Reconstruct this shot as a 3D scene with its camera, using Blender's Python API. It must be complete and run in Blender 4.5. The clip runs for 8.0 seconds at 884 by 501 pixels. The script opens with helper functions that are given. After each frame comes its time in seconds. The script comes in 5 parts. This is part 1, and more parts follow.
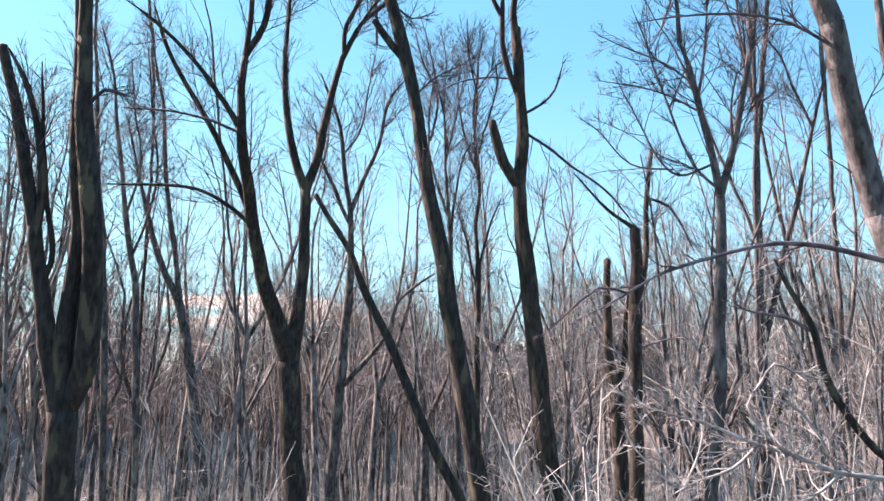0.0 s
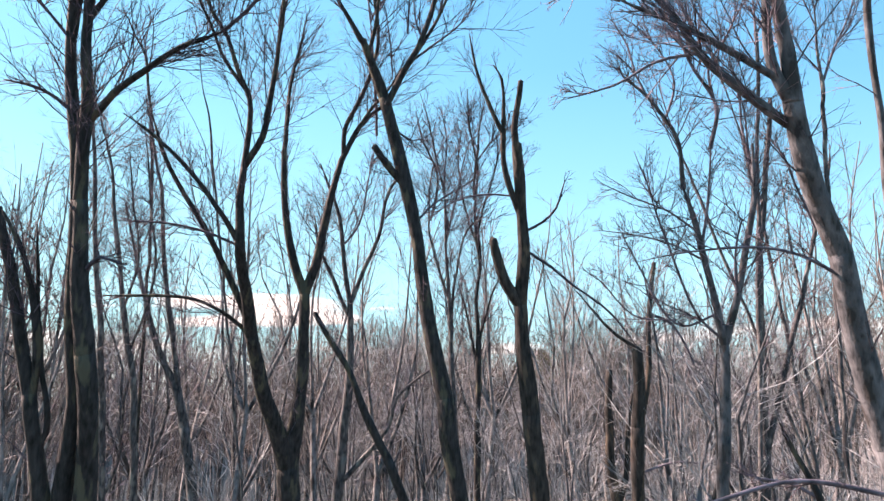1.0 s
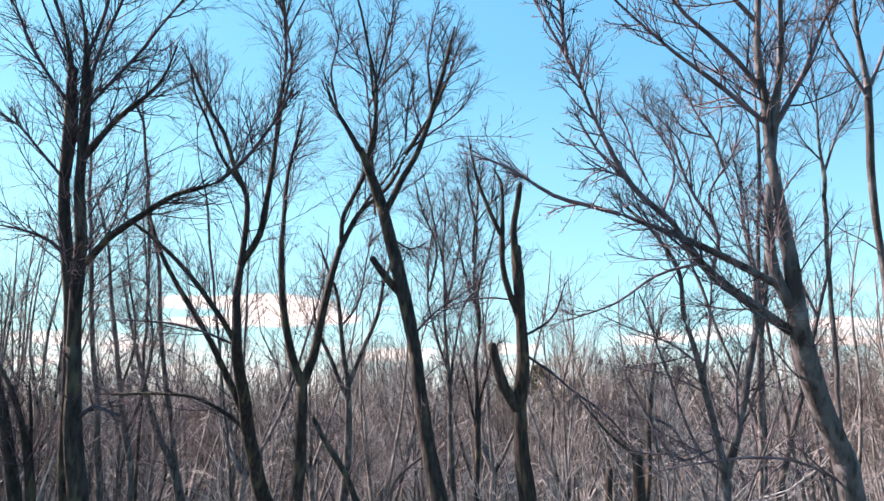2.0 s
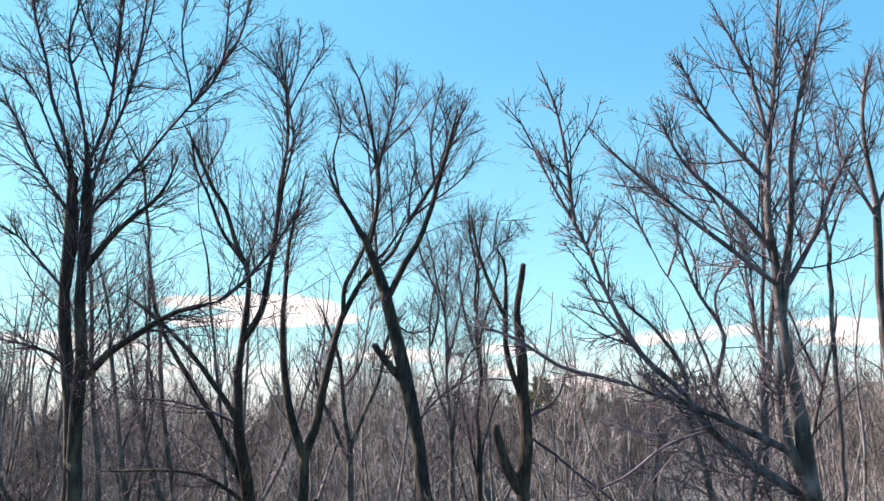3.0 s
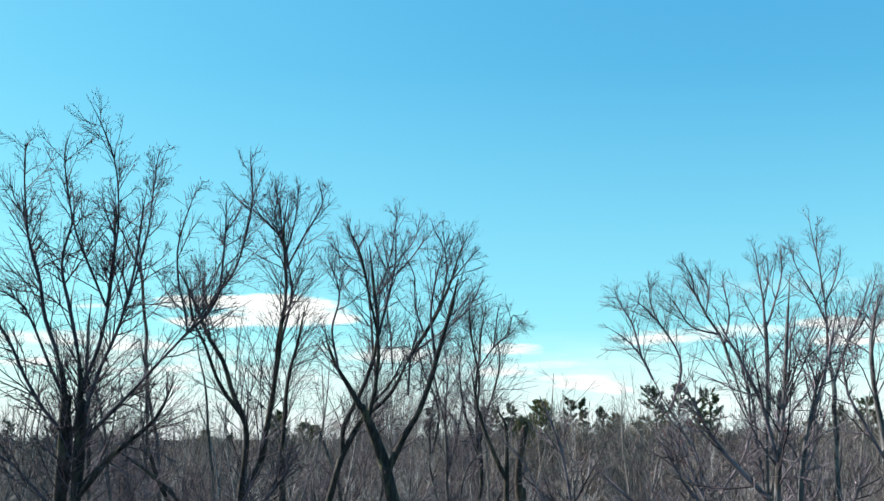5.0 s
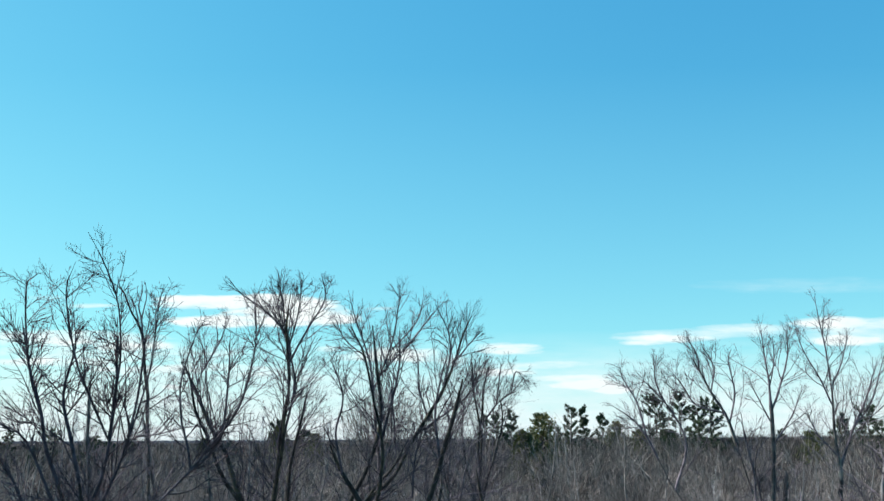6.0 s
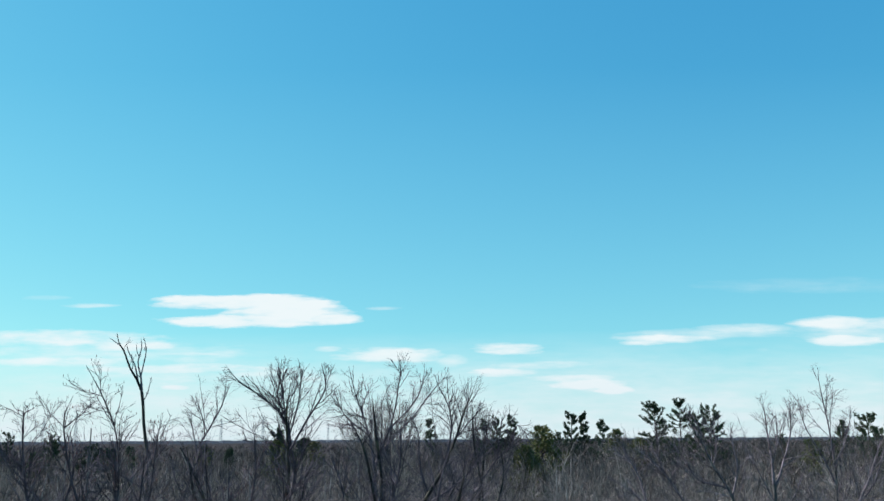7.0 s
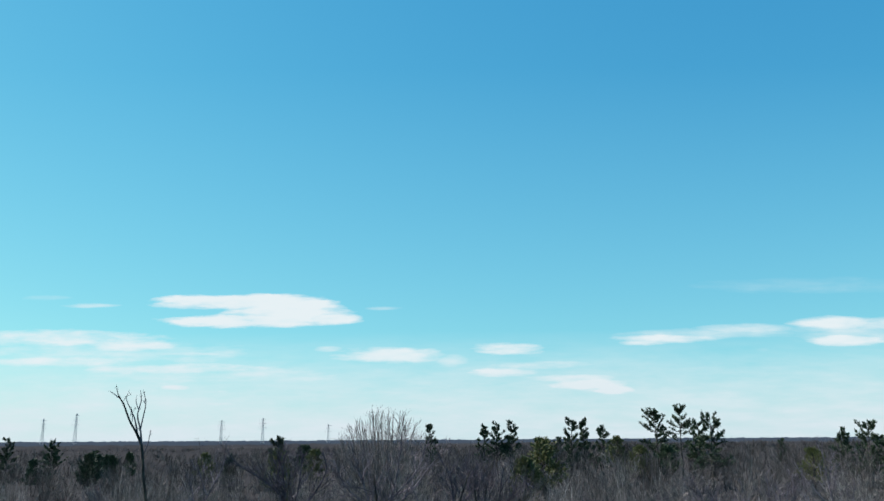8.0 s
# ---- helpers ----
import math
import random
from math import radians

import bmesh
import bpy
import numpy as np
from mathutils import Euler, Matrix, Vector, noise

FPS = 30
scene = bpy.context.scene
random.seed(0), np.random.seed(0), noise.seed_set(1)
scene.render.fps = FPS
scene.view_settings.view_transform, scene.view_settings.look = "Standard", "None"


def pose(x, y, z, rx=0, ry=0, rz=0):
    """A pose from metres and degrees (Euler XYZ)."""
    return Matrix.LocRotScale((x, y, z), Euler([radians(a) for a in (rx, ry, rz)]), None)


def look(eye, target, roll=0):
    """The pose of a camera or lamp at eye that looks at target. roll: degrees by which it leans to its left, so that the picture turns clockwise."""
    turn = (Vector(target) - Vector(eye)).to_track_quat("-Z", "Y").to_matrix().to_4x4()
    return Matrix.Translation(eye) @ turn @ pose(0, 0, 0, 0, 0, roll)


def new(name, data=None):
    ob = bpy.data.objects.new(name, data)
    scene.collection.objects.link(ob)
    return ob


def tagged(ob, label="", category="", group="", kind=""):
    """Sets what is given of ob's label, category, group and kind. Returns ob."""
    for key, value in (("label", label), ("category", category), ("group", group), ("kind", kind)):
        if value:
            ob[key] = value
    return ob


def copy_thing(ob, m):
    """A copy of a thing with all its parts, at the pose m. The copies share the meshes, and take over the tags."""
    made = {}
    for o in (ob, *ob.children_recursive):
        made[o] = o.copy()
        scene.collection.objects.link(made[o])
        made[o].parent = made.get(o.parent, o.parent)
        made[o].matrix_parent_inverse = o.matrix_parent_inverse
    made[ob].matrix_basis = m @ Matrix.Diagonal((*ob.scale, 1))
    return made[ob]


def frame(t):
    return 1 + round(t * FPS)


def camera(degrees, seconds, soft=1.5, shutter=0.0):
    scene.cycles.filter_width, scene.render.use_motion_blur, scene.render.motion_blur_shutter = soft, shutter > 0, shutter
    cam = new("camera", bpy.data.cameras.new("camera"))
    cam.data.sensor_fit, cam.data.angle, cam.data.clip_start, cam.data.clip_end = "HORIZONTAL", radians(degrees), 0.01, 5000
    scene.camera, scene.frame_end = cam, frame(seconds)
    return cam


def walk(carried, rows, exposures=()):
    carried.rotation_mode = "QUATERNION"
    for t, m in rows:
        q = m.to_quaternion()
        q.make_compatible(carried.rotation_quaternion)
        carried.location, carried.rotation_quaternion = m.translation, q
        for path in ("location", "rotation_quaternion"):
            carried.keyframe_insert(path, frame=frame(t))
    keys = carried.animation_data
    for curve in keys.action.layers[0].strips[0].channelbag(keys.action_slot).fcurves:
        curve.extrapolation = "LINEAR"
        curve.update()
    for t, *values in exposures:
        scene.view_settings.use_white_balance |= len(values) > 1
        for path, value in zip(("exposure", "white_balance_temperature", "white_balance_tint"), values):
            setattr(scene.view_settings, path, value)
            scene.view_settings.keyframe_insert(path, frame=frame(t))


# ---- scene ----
cam = camera(58.5, 8.0)
# the drone's climb: seconds, x, y, z
PATH = [
    (0.0, 0.03, 0.0, 6.0), (0.5, 0.03, -0.164, 6.964), (1.0, 0.035, -0.32, 7.882), (1.5, 0.05, -0.46, 8.706),
    (2.0, 0.07, -0.598, 9.515), (2.6, 0.055, -0.734, 10.32), (3.3, 0.025, -0.868, 11.107), (3.5, 0.029, -0.907, 11.337),
    (4.0, 0.048, -1.011, 11.946), (4.5, 0.065, -1.119, 12.583), (5.2, 0.03, -1.284, 13.55), (6.0, -0.012, -1.48, 14.72),
    (6.5, -0.022, -1.596, 15.388), (7.0, -0.02, -1.717, 16.09), (7.5, -0.02, -1.828, 16.74), (8.0, -0.035, -1.93, 17.35),
]
PITCH = radians(13.53)
walk(cam, [(t, look((x, y, z), (x, y + math.cos(PITCH), z + math.sin(PITCH)), -0.35)) for t, x, y, z in PATH],
     [(0.0, 2.08, 8350, 40), (1.5, 1.93, 8150, 37), (3.5, 1.64, 7600, 25), (4.6, 1.45, 7150, 14), (6.0, 1.19, 6650, 10), (8.0, 0.9, 6400, 11)])

# ---- sky, clouds and sun ----
SUN_AZ, SUN_EL = radians(-73), radians(44)     # from +y, to the right positive
world = bpy.data.worlds.new("sky")
scene.world = world
world.use_nodes = True
wn, wl = world.node_tree.nodes, world.node_tree.links
wn.clear()


def wmath(op, a, b=0.0, c=0.0, clamp=False):
    n = wn.new("ShaderNodeMath")
    n.operation, n.use_clamp = op, clamp
    for socket, v in zip(n.inputs, (a, b, c)):
        if isinstance(v, (int, float)):
            socket.default_value = v
        else:
            wl.new(v, socket)
    return n.outputs[0]


def wmix(fac, a, b):
    n = wn.new("ShaderNodeMix")
    n.data_type = "RGBA"
    for socket, v in ((n.inputs[0], fac), (n.inputs[6], a), (n.inputs[7], b)):
        if isinstance(v, (int, float, tuple)):
            socket.default_value = v
        else:
            wl.new(v, socket)
    return n.outputs[2]


sky = wn.new("ShaderNodeTexSky")
sky.sky_type, sky.sun_disc = "NISHITA", False
sky.sun_elevation, sky.sun_rotation = SUN_EL, SUN_AZ
sky.altitude, sky.air_density, sky.dust_density, sky.ozone_density = 50, 1.0, 0.2, 1.5
way = wn.new("ShaderNodeTexCoord").outputs["Generated"]
sep = wn.new("ShaderNodeSeparateXYZ")
wl.new(way, sep.inputs[0])
ahead = wmath("MAXIMUM", sep.outputs[1], 0.02)
sky_u = wmath("DIVIDE", sep.outputs[0], ahead)      # across, as a tangent
sky_v = wmath("DIVIDE", sep.outputs[2], ahead)      # up, as a tangent
flat = wn.new("ShaderNodeCombineXYZ")
wl.new(wmath("MULTIPLY", sky_u, 6.0), flat.inputs[0])
wl.new(wmath("MULTIPLY", sky_v, 30.0), flat.inputs[1])


def wnoise(scale, detail, rough):
    n = wn.new("ShaderNodeTexNoise")
    n.inputs["Scale"].default_value, n.inputs["Detail"].default_value, n.inputs["Roughness"].default_value = scale, detail, rough
    wl.new(flat.outputs[0], n.inputs["Vector"])
    return wmath("SUBTRACT", n.outputs[0], 0.5)


big, small = wnoise(1.1, 3, 0.5), wnoise(3.2, 5, 0.6)
ripple = wmath("ADD", wmath("MULTIPLY", big, 1.5), wmath("MULTIPLY", small, 1.3))


def cloud(u, v, half_u, half_v, soft, thick):
    """A lens-shaped cloud at a tangent across and up; soft: width of its edge; thick: its whiteness."""
    du = wmath("DIVIDE", wmath("SUBTRACT", sky_u, u), half_u)
    dv = wmath("DIVIDE", wmath("SUBTRACT", sky_v, v), half_v)
    r2 = wmath("ADD", wmath("MULTIPLY", du, du), wmath("MULTIPLY", dv, dv))
    d = wmath("ADD", wmath("SUBTRACT", 1.0, r2), wmath("MULTIPLY", ripple, 1.3))
    return wmath("MULTIPLY", wmath("SMOOTH_MIN", wmath("DIVIDE", wmath("MAXIMUM", d, 0.0), soft * 1.1), 1.0, 0.35), wmath("MULTIPLY_ADD", ripple, 0.35, thick))


cover = wmath("MULTIPLY", wmath("SUBTRACT", 1.0, wmath("DIVIDE", sky_v, 0.135), clamp=True), 0.85)
cover = wmath("MULTIPLY", cover, wmath("ADD", 0.9, wmath("MULTIPLY", ripple, 1.2)), clamp=True)


def lay(*shape):
    """Puts one more cloud over the cover so far."""
    return wmath("MAXIMUM", cover, cloud(*shape))


cover = lay(-0.253, 0.174, 0.122, 0.0116, 0.50, 1.00)
cover = lay(-0.237, 0.150, 0.124, 0.0108, 0.50, 1.00)
cover = lay(-0.205, 0.162, 0.085, 0.0216, 0.60, 1.00)
cover = lay(-0.144, 0.151, 0.045, 0.0086, 0.60, 1.00)
cover = lay(-0.329, 0.171, 0.043, 0.0065, 0.80, 0.80)
cover = lay(-0.455, 0.171, 0.040, 0.0036, 1.10, 0.75)
cover = lay(-0.511, 0.181, 0.036, 0.0036, 1.40, 0.30)
cover = lay(-0.498, 0.129, 0.150, 0.0122, 0.80, 0.95)
cover = lay(-0.396, 0.119, 0.068, 0.0107, 0.80, 0.95)
cover = lay(-0.324, 0.108, 0.053, 0.0036, 1.00, 0.70)
cover = lay(-0.480, 0.100, 0.142, 0.0085, 0.90, 0.90)
cover = lay(-0.344, 0.089, 0.135, 0.0085, 0.90, 0.95)
cover = lay(-0.411, 0.044, 0.393, 0.0597, 1.50, 0.72)
cover = lay(-0.068, 0.104, 0.080, 0.0121, 0.70, 0.90)
cover = lay(-0.146, 0.113, 0.021, 0.0043, 1.00, 0.60)
cover = lay(0.086, 0.112, 0.056, 0.0093, 0.70, 0.95)
cover = lay(0.011, 0.097, 0.028, 0.0114, 1.20, 0.70)
cover = lay(0.124, 0.091, 0.078, 0.0071, 1.10, 0.80)
cover = lay(0.078, 0.082, 0.050, 0.0078, 0.80, 1.00)
cover = lay(0.187, 0.066, 0.060, 0.0092, 0.70, 1.00)
cover = lay(0.211, 0.061, 0.032, 0.0085, 0.60, 1.00)
cover = lay(0.152, 0.075, 0.085, 0.0064, 1.00, 0.85)
cover = lay(0.290, 0.124, 0.080, 0.0064, 0.90, 0.95)
cover = lay(0.254, 0.119, 0.036, 0.0043, 0.90, 0.90)
cover = lay(0.384, 0.136, 0.065, 0.0065, 1.20, 0.75)
cover = lay(0.507, 0.143, 0.065, 0.0093, 0.90, 0.90)
cover = lay(0.511, 0.120, 0.054, 0.0079, 0.80, 0.90)
cover = lay(0.557, 0.140, 0.043, 0.0101, 1.00, 0.80)
cover = lay(0.491, 0.192, 0.167, 0.0116, 2.20, 0.25)
cover = lay(-0.072, 0.165, 0.029, 0.0029, 1.20, 0.50)
cover = lay(0.403, 0.109, 0.021, 0.0043, 1.30, 0.40)
cover = lay(0.293, 0.073, 0.064, 0.0049, 1.40, 0.45)
cover = lay(0.326, 0.040, 0.294, 0.0280, 1.80, 0.50)
cover = lay(-0.335, 0.066, 0.023, 0.0042, 0.80, 1.05)
cover = lay(-0.275, 0.061, 0.014, 0.0028, 1.10, 0.75)
cover = lay(-0.278, 0.046, 0.035, 0.0042, 1.20, 0.85)
cover = lay(-0.340, 0.037, 0.028, 0.0028, 1.20, 0.75)
cover = lay(-0.508, 0.032, 0.042, 0.0063, 1.20, 0.85)
cover = lay(-0.480, 0.031, 0.070, 0.0056, 1.40, 0.60)
cover = lay(-0.440, 0.108, 0.210, 0.0200, 1.40, 0.78)
cover = lay(-0.300, 0.080, 0.260, 0.0170, 1.40, 0.78)
cover = lay(0.130, 0.084, 0.130, 0.0140, 1.60, 0.50)
cover = lay(0.440, 0.052, 0.200, 0.0150, 1.80, 0.45)
cover = lay(0.530, 0.130, 0.090, 0.0190, 1.40, 0.60)
cover = lay(0.340, 0.129, 0.120, 0.0080, 1.40, 0.65)
front = wmath("GREATER_THAN", sep.outputs[1], 0.05)
cover = wmath("MULTIPLY", cover, front, clamp=True)
rgb = wn.new("ShaderNodeSeparateColor")
wl.new(sky.outputs[0], rgb.inputs[0])
deep = wn.new("ShaderNodeCombineColor")
for i, (gain, power) in enumerate(((0.36, 1.2), (1.58, 0.7), (2.8, 0.4))):
    wl.new(wmath("MULTIPLY", wmath("POWER", rgb.outputs[i], power), gain), deep.inputs[i])
haze = wmath("MULTIPLY", wmath("SUBTRACT", 1.0, wmath("DIVIDE", sky_v, 0.5), clamp=True), 0.3)
tint = wmix(wmath("MULTIPLY", haze, front), deep.outputs[0], (2.6, 5.6, 6.4, 1))
paint = wmix(cover, tint, (6.0, 6.6, 6.7, 1))
low = wmath("POWER", wmath("SUBTRACT", 1.0, wmath("DIVIDE", wmath("ABSOLUTE", sky_v), 0.10), clamp=True), 0.8)
paint = wmix(wmath("MULTIPLY", low, 0.55), paint, (4.6, 5.5, 6.0, 1))
back = wn.new("ShaderNodeBackground")
wl.new(paint, back.inputs[0])
back.inputs[1].default_value = 0.0715
wl.new(back.outputs[0], wn.new("ShaderNodeOutputWorld").inputs[0])

sun = new("sun", bpy.data.lights.new("sun", "SUN"))
sun.data.energy, sun.data.angle, sun.data.color = 5.0, radians(0.55), (1.0, 0.955, 0.9)
sun_way = Vector((math.sin(SUN_AZ) * math.cos(SUN_EL), math.cos(SUN_AZ) * math.cos(SUN_EL), math.sin(SUN_EL)))
sun.matrix_world = look(sun_way * 200, (0, 0, 0))


# ---- materials ----
def material(name, colours, scale, stretch=1.0, rough=0.85, bump=0.3, bump_scale=30.0, spots=None, spot_amount=0.5, vary=0.25, each=0.0, gloss=0.3):
    """Colours mixed by two scales of noise, with relief; spots: a second colour in blotches (moss, lichen)."""
    m = bpy.data.materials.new(name)
    m.use_nodes = True
    n, l = m.node_tree.nodes, m.node_tree.links
    bsdf = n["Principled BSDF"]
    at = n.new("ShaderNodeTexCoord").outputs["Object"]
    mp = n.new("ShaderNodeMapping")
    mp.inputs["Scale"].default_value = (1, 1, stretch)
    l.new(at, mp.inputs[0])

    def tex(s, detail, vec):
        t = n.new("ShaderNodeTexNoise")
        t.inputs["Scale"].default_value, t.inputs["Detail"].default_value = s, detail
        l.new(vec, t.inputs["Vector"])
        return t.outputs[0]

    fine, broad = tex(scale, 6, mp.outputs[0]), tex(scale * 0.12, 3, at)
    ramp = n.new("ShaderNodeValToRGB")
    ramp.color_ramp.elements[0].position, ramp.color_ramp.elements[1].position = 0.3, 0.7
    ramp.color_ramp.elements[0].color, ramp.color_ramp.elements[1].color = (*colours[0], 1), (*colours[1], 1)
    l.new(fine, ramp.inputs[0])
    hue = n.new("ShaderNodeHueSaturation")
    info = n.new("ShaderNodeObjectInfo")
    span = n.new("ShaderNodeMapRange")
    span.inputs[3].default_value, span.inputs[4].default_value = 1 - vary, 1 + vary
    mixed = n.new("ShaderNodeMath")
    mixed.operation = "MULTIPLY_ADD"
    l.new(broad, mixed.inputs[0])
    mixed.inputs[1].default_value = 0.6
    half = n.new("ShaderNodeMath")
    half.operation = "MULTIPLY"
    l.new(info.outputs["Random"], half.inputs[0])
    half.inputs[1].default_value = 0.4
    l.new(half.outputs[0], mixed.inputs[2])
    l.new(mixed.outputs[0], span.inputs[0])
    l.new(span.outputs[0], hue.inputs["Value"])
    l.new(ramp.outputs[0], hue.inputs["Color"])
    colour = hue.outputs[0]
    if each:
        geo = n.new("ShaderNodeNewGeometry")
        own = n.new("ShaderNodeMapRange")
        own.inputs[3].default_value, own.inputs[4].default_value = 1 - each, 1 + each
        l.new(geo.outputs["Random Per Island"], own.inputs[0])
        twig = n.new("ShaderNodeHueSaturation")
        l.new(own.outputs[0], twig.inputs["Value"])
        l.new(colour, twig.inputs["Color"])
        colour = twig.outputs[0]
    if spots:
        patch = n.new("ShaderNodeValToRGB")
        patch.color_ramp.elements[0].position, patch.color_ramp.elements[1].position = 0.62 - 0.2 * spot_amount, 0.72 - 0.2 * spot_amount
        l.new(tex(7.0, 9, mp.outputs[0]), patch.inputs[0])
        mix = n.new("ShaderNodeMix")
        mix.data_type = "RGBA"
        l.new(patch.outputs[0], mix.inputs[0])
        l.new(colour, mix.inputs[6])
        mix.inputs[7].default_value = (*spots, 1)
        colour = mix.outputs[2]
    l.new(colour, bsdf.inputs["Base Color"])
    bsdf.inputs["Roughness"].default_value = rough
    bsdf.inputs["Specular IOR Level"].default_value = gloss
    if bump:
        b = n.new("ShaderNodeBump")
        b.inputs["Strength"].default_value, b.inputs["Distance"].default_value = bump, 0.02
        l.new(tex(bump_scale, 4, mp.outputs[0]), b.inputs["Height"])
        l.new(b.outputs[0], bsdf.inputs["Normal"])
    return m


BARK_DARK = material("bark_dark", ((0.006, 0.0057, 0.0057), (0.042, 0.039, 0.04)), 20, 0.3, bump=1.0, bump_scale=26, spots=(0.075, 0.07, 0.05), spot_amount=0.4)
BARK_GREY = material("bark_grey", ((0.0165, 0.0158, 0.0172), (0.112, 0.105, 0.11)), 18, 0.35, bump=0.9, bump_scale=28, spots=(0.17, 0.165, 0.155), spot_amount=0.45)
# grey bark brightened for the farther trunks: missing fill light is in the colour
BARK_LIT = material("bark_lit", ((0.06, 0.058, 0.06), (0.27, 0.258, 0.26)), 14, 0.35, bump=0.8, bump_scale=24, spots=(0.028, 0.026, 0.026), spot_amount=0.5)
BARK_PALE = material("bark_pale", ((0.026, 0.027, 0.031), (0.165, 0.167, 0.18)), 14, 0.4, bump=0.8, bump_scale=26, spots=(0.036, 0.033, 0.033), spot_amount=0.55)
BARK_DEAD = material("bark_dead", ((0.008, 0.007, 0.0066), (0.055, 0.047, 0.043)), 18, 0.25, bump=1.0, bump_scale=24, spots=(0.1, 0.075, 0.055), spot_amount=0.3)
TWIG_DARK = material("twig_dark", ((0.026, 0.022, 0.031), (0.096, 0.082, 0.108)), 9, 1, bump=0.0, each=0.55)
TWIG_GREY = material("twig_grey", ((0.044, 0.037, 0.047), (0.178, 0.152, 0.182)), 7, 1, bump=0.0, each=0.7)
# lighter copy of the grey twigs, with mid-distance haze put into the colour
TWIG_HAZE = material("twig_haze", ((0.055, 0.05, 0.05), (0.215, 0.193, 0.19)), 7, 1, bump=0.0, each=0.6)
TWIG_PALE = material("twig_pale", ((0.125, 0.128, 0.133), (0.42, 0.427, 0.44)), 5, 1, bump=0.0, each=0.55)
BUD = material("bud", ((0.06, 0.025, 0.028), (0.14, 0.05, 0.05)), 20, 1, bump=0.0)
BRUSH = material("brush", ((0.12, 0.119, 0.119), (0.46, 0.455, 0.45)), 1.6, 1, bump=0.0, each=0.55, vary=0.3)
FAR_WOOD = material("far_wood", ((0.03, 0.0265, 0.026), (0.155, 0.136, 0.128)), 0.35, 1, bump=0.0, gloss=0.0, each=0.75)
# far_wood made lighter, its brightness in the light painted in
LIT_WOOD = material("lit_wood", ((0.05, 0.044, 0.042), (0.25, 0.222, 0.21)), 0.6, 1, bump=0.0, gloss=0.0, each=0.75)
FAR_SHEET = material("far_canopy_shade", ((0.022, 0.022, 0.025), (0.04, 0.038, 0.039)), 0.02, 1, bump=0.0, gloss=0.0)
# front face of the far sheet: haze painted pale, streaked to suggest stems
HAZE_FACE = material("haze_face", ((0.06, 0.056, 0.056), (0.27, 0.25, 0.245)), 2.2, 0.2, rough=1.0, bump=0.0, gloss=0.0)
# wooded land with the blue of distant haze painted into its colour
HAZE_BLUE = material("haze_blue", ((0.028, 0.038, 0.055), (0.04, 0.05, 0.064)), 0.004, 1, rough=1.0, bump=0.0, gloss=0.0)
LITTER = material("leaf_litter", ((0.014, 0.013, 0.012), (0.06, 0.054, 0.048)), 15, 1, bump=0.6, bump_scale=18, spots=(0.06, 0.07, 0.03), spot_amount=0.1)
NEEDLES = material("needles", ((0.013, 0.026, 0.014), (0.045, 0.072, 0.034)), 1.2, 1, rough=0.6, bump=0.0)
CEDAR = material("cedar_green", ((0.05, 0.058, 0.02), (0.12, 0.125, 0.045)), 1.2, 1, rough=0.7, bump=0.0)
STEEL = material("galvanised_steel", ((0.25, 0.27, 0.3), (0.38, 0.4, 0.43)), 0.5, 1, rough=0.5, bump=0.0)


# ---- wood building ----
def tube_arrays(P, R, k):
    """Tubes round M paths P (M, n, 3) with radii R (M, n): vertices and quads."""
    M, n, _ = P.shape
    t = np.gradient(P, axis=1)
    t /= np.linalg.norm(t, axis=2, keepdims=True) + 1e-9
    mean = t.mean(axis=1)
    ref = np.where((np.abs(mean[:, 2]) < 0.75)[:, None], (0.0, 0.0, 1.0), (1.0, 0.17, 0.0))[:, None, :]
    u = np.cross(t, ref)
    u /= np.linalg.norm(u, axis=2, keepdims=True) + 1e-9
    v = np.cross(t, u)
    a = np.arange(k) * 2 * np.pi / k
    ring = u[:, :, None] * np.cos(a)[:, None] + v[:, :, None] * np.sin(a)[:, None]
    V = (P[:, :, None] + ring * R[:, :, None, None]).reshape(-1, 3)
    base = (np.arange(M) * n * k)[:, None, None] + (np.arange(n - 1) * k)[None, :, None]
    j, j2 = np.arange(k), (np.arange(k) + 1) % k
    F = np.stack([base + j, base + k + j, base + k + j2, base + j2], axis=-1).reshape(-1, 4)
    return V, F


class Wood:
    """Gathers tubes and links them as one mesh object."""

    def __init__(self):
        self.V, self.F, self.count = [], [], 0

    def add(self, P, R, k):
        self.add_raw(*tube_arrays(P, R, k))

    def add_raw(self, V, F):
        self.V.append(V)
        self.F.append(F + self.count)
        self.count += len(V)

    def link(self, name, mat, parent=None):
        V, F = np.concatenate(self.V), np.concatenate(self.F)
        me = bpy.data.meshes.new(name)
        me.vertices.add(len(V))
        me.vertices.foreach_set("co", V.astype(np.float32).ravel())
        me.loops.add(F.size)
        me.loops.foreach_set("vertex_index", F.astype(np.int32).ravel())
        me.polygons.add(len(F))
        me.polygons.foreach_set("loop_start", np.arange(0, F.size, F.shape[1], dtype=np.int32))
        me.update(calc_edges=True)
        me.polygons.foreach_set("use_smooth", np.ones(len(F), dtype=bool))
        me.materials.append(mat)
        ob = new(name, me)
        ob.parent = parent
        return ob


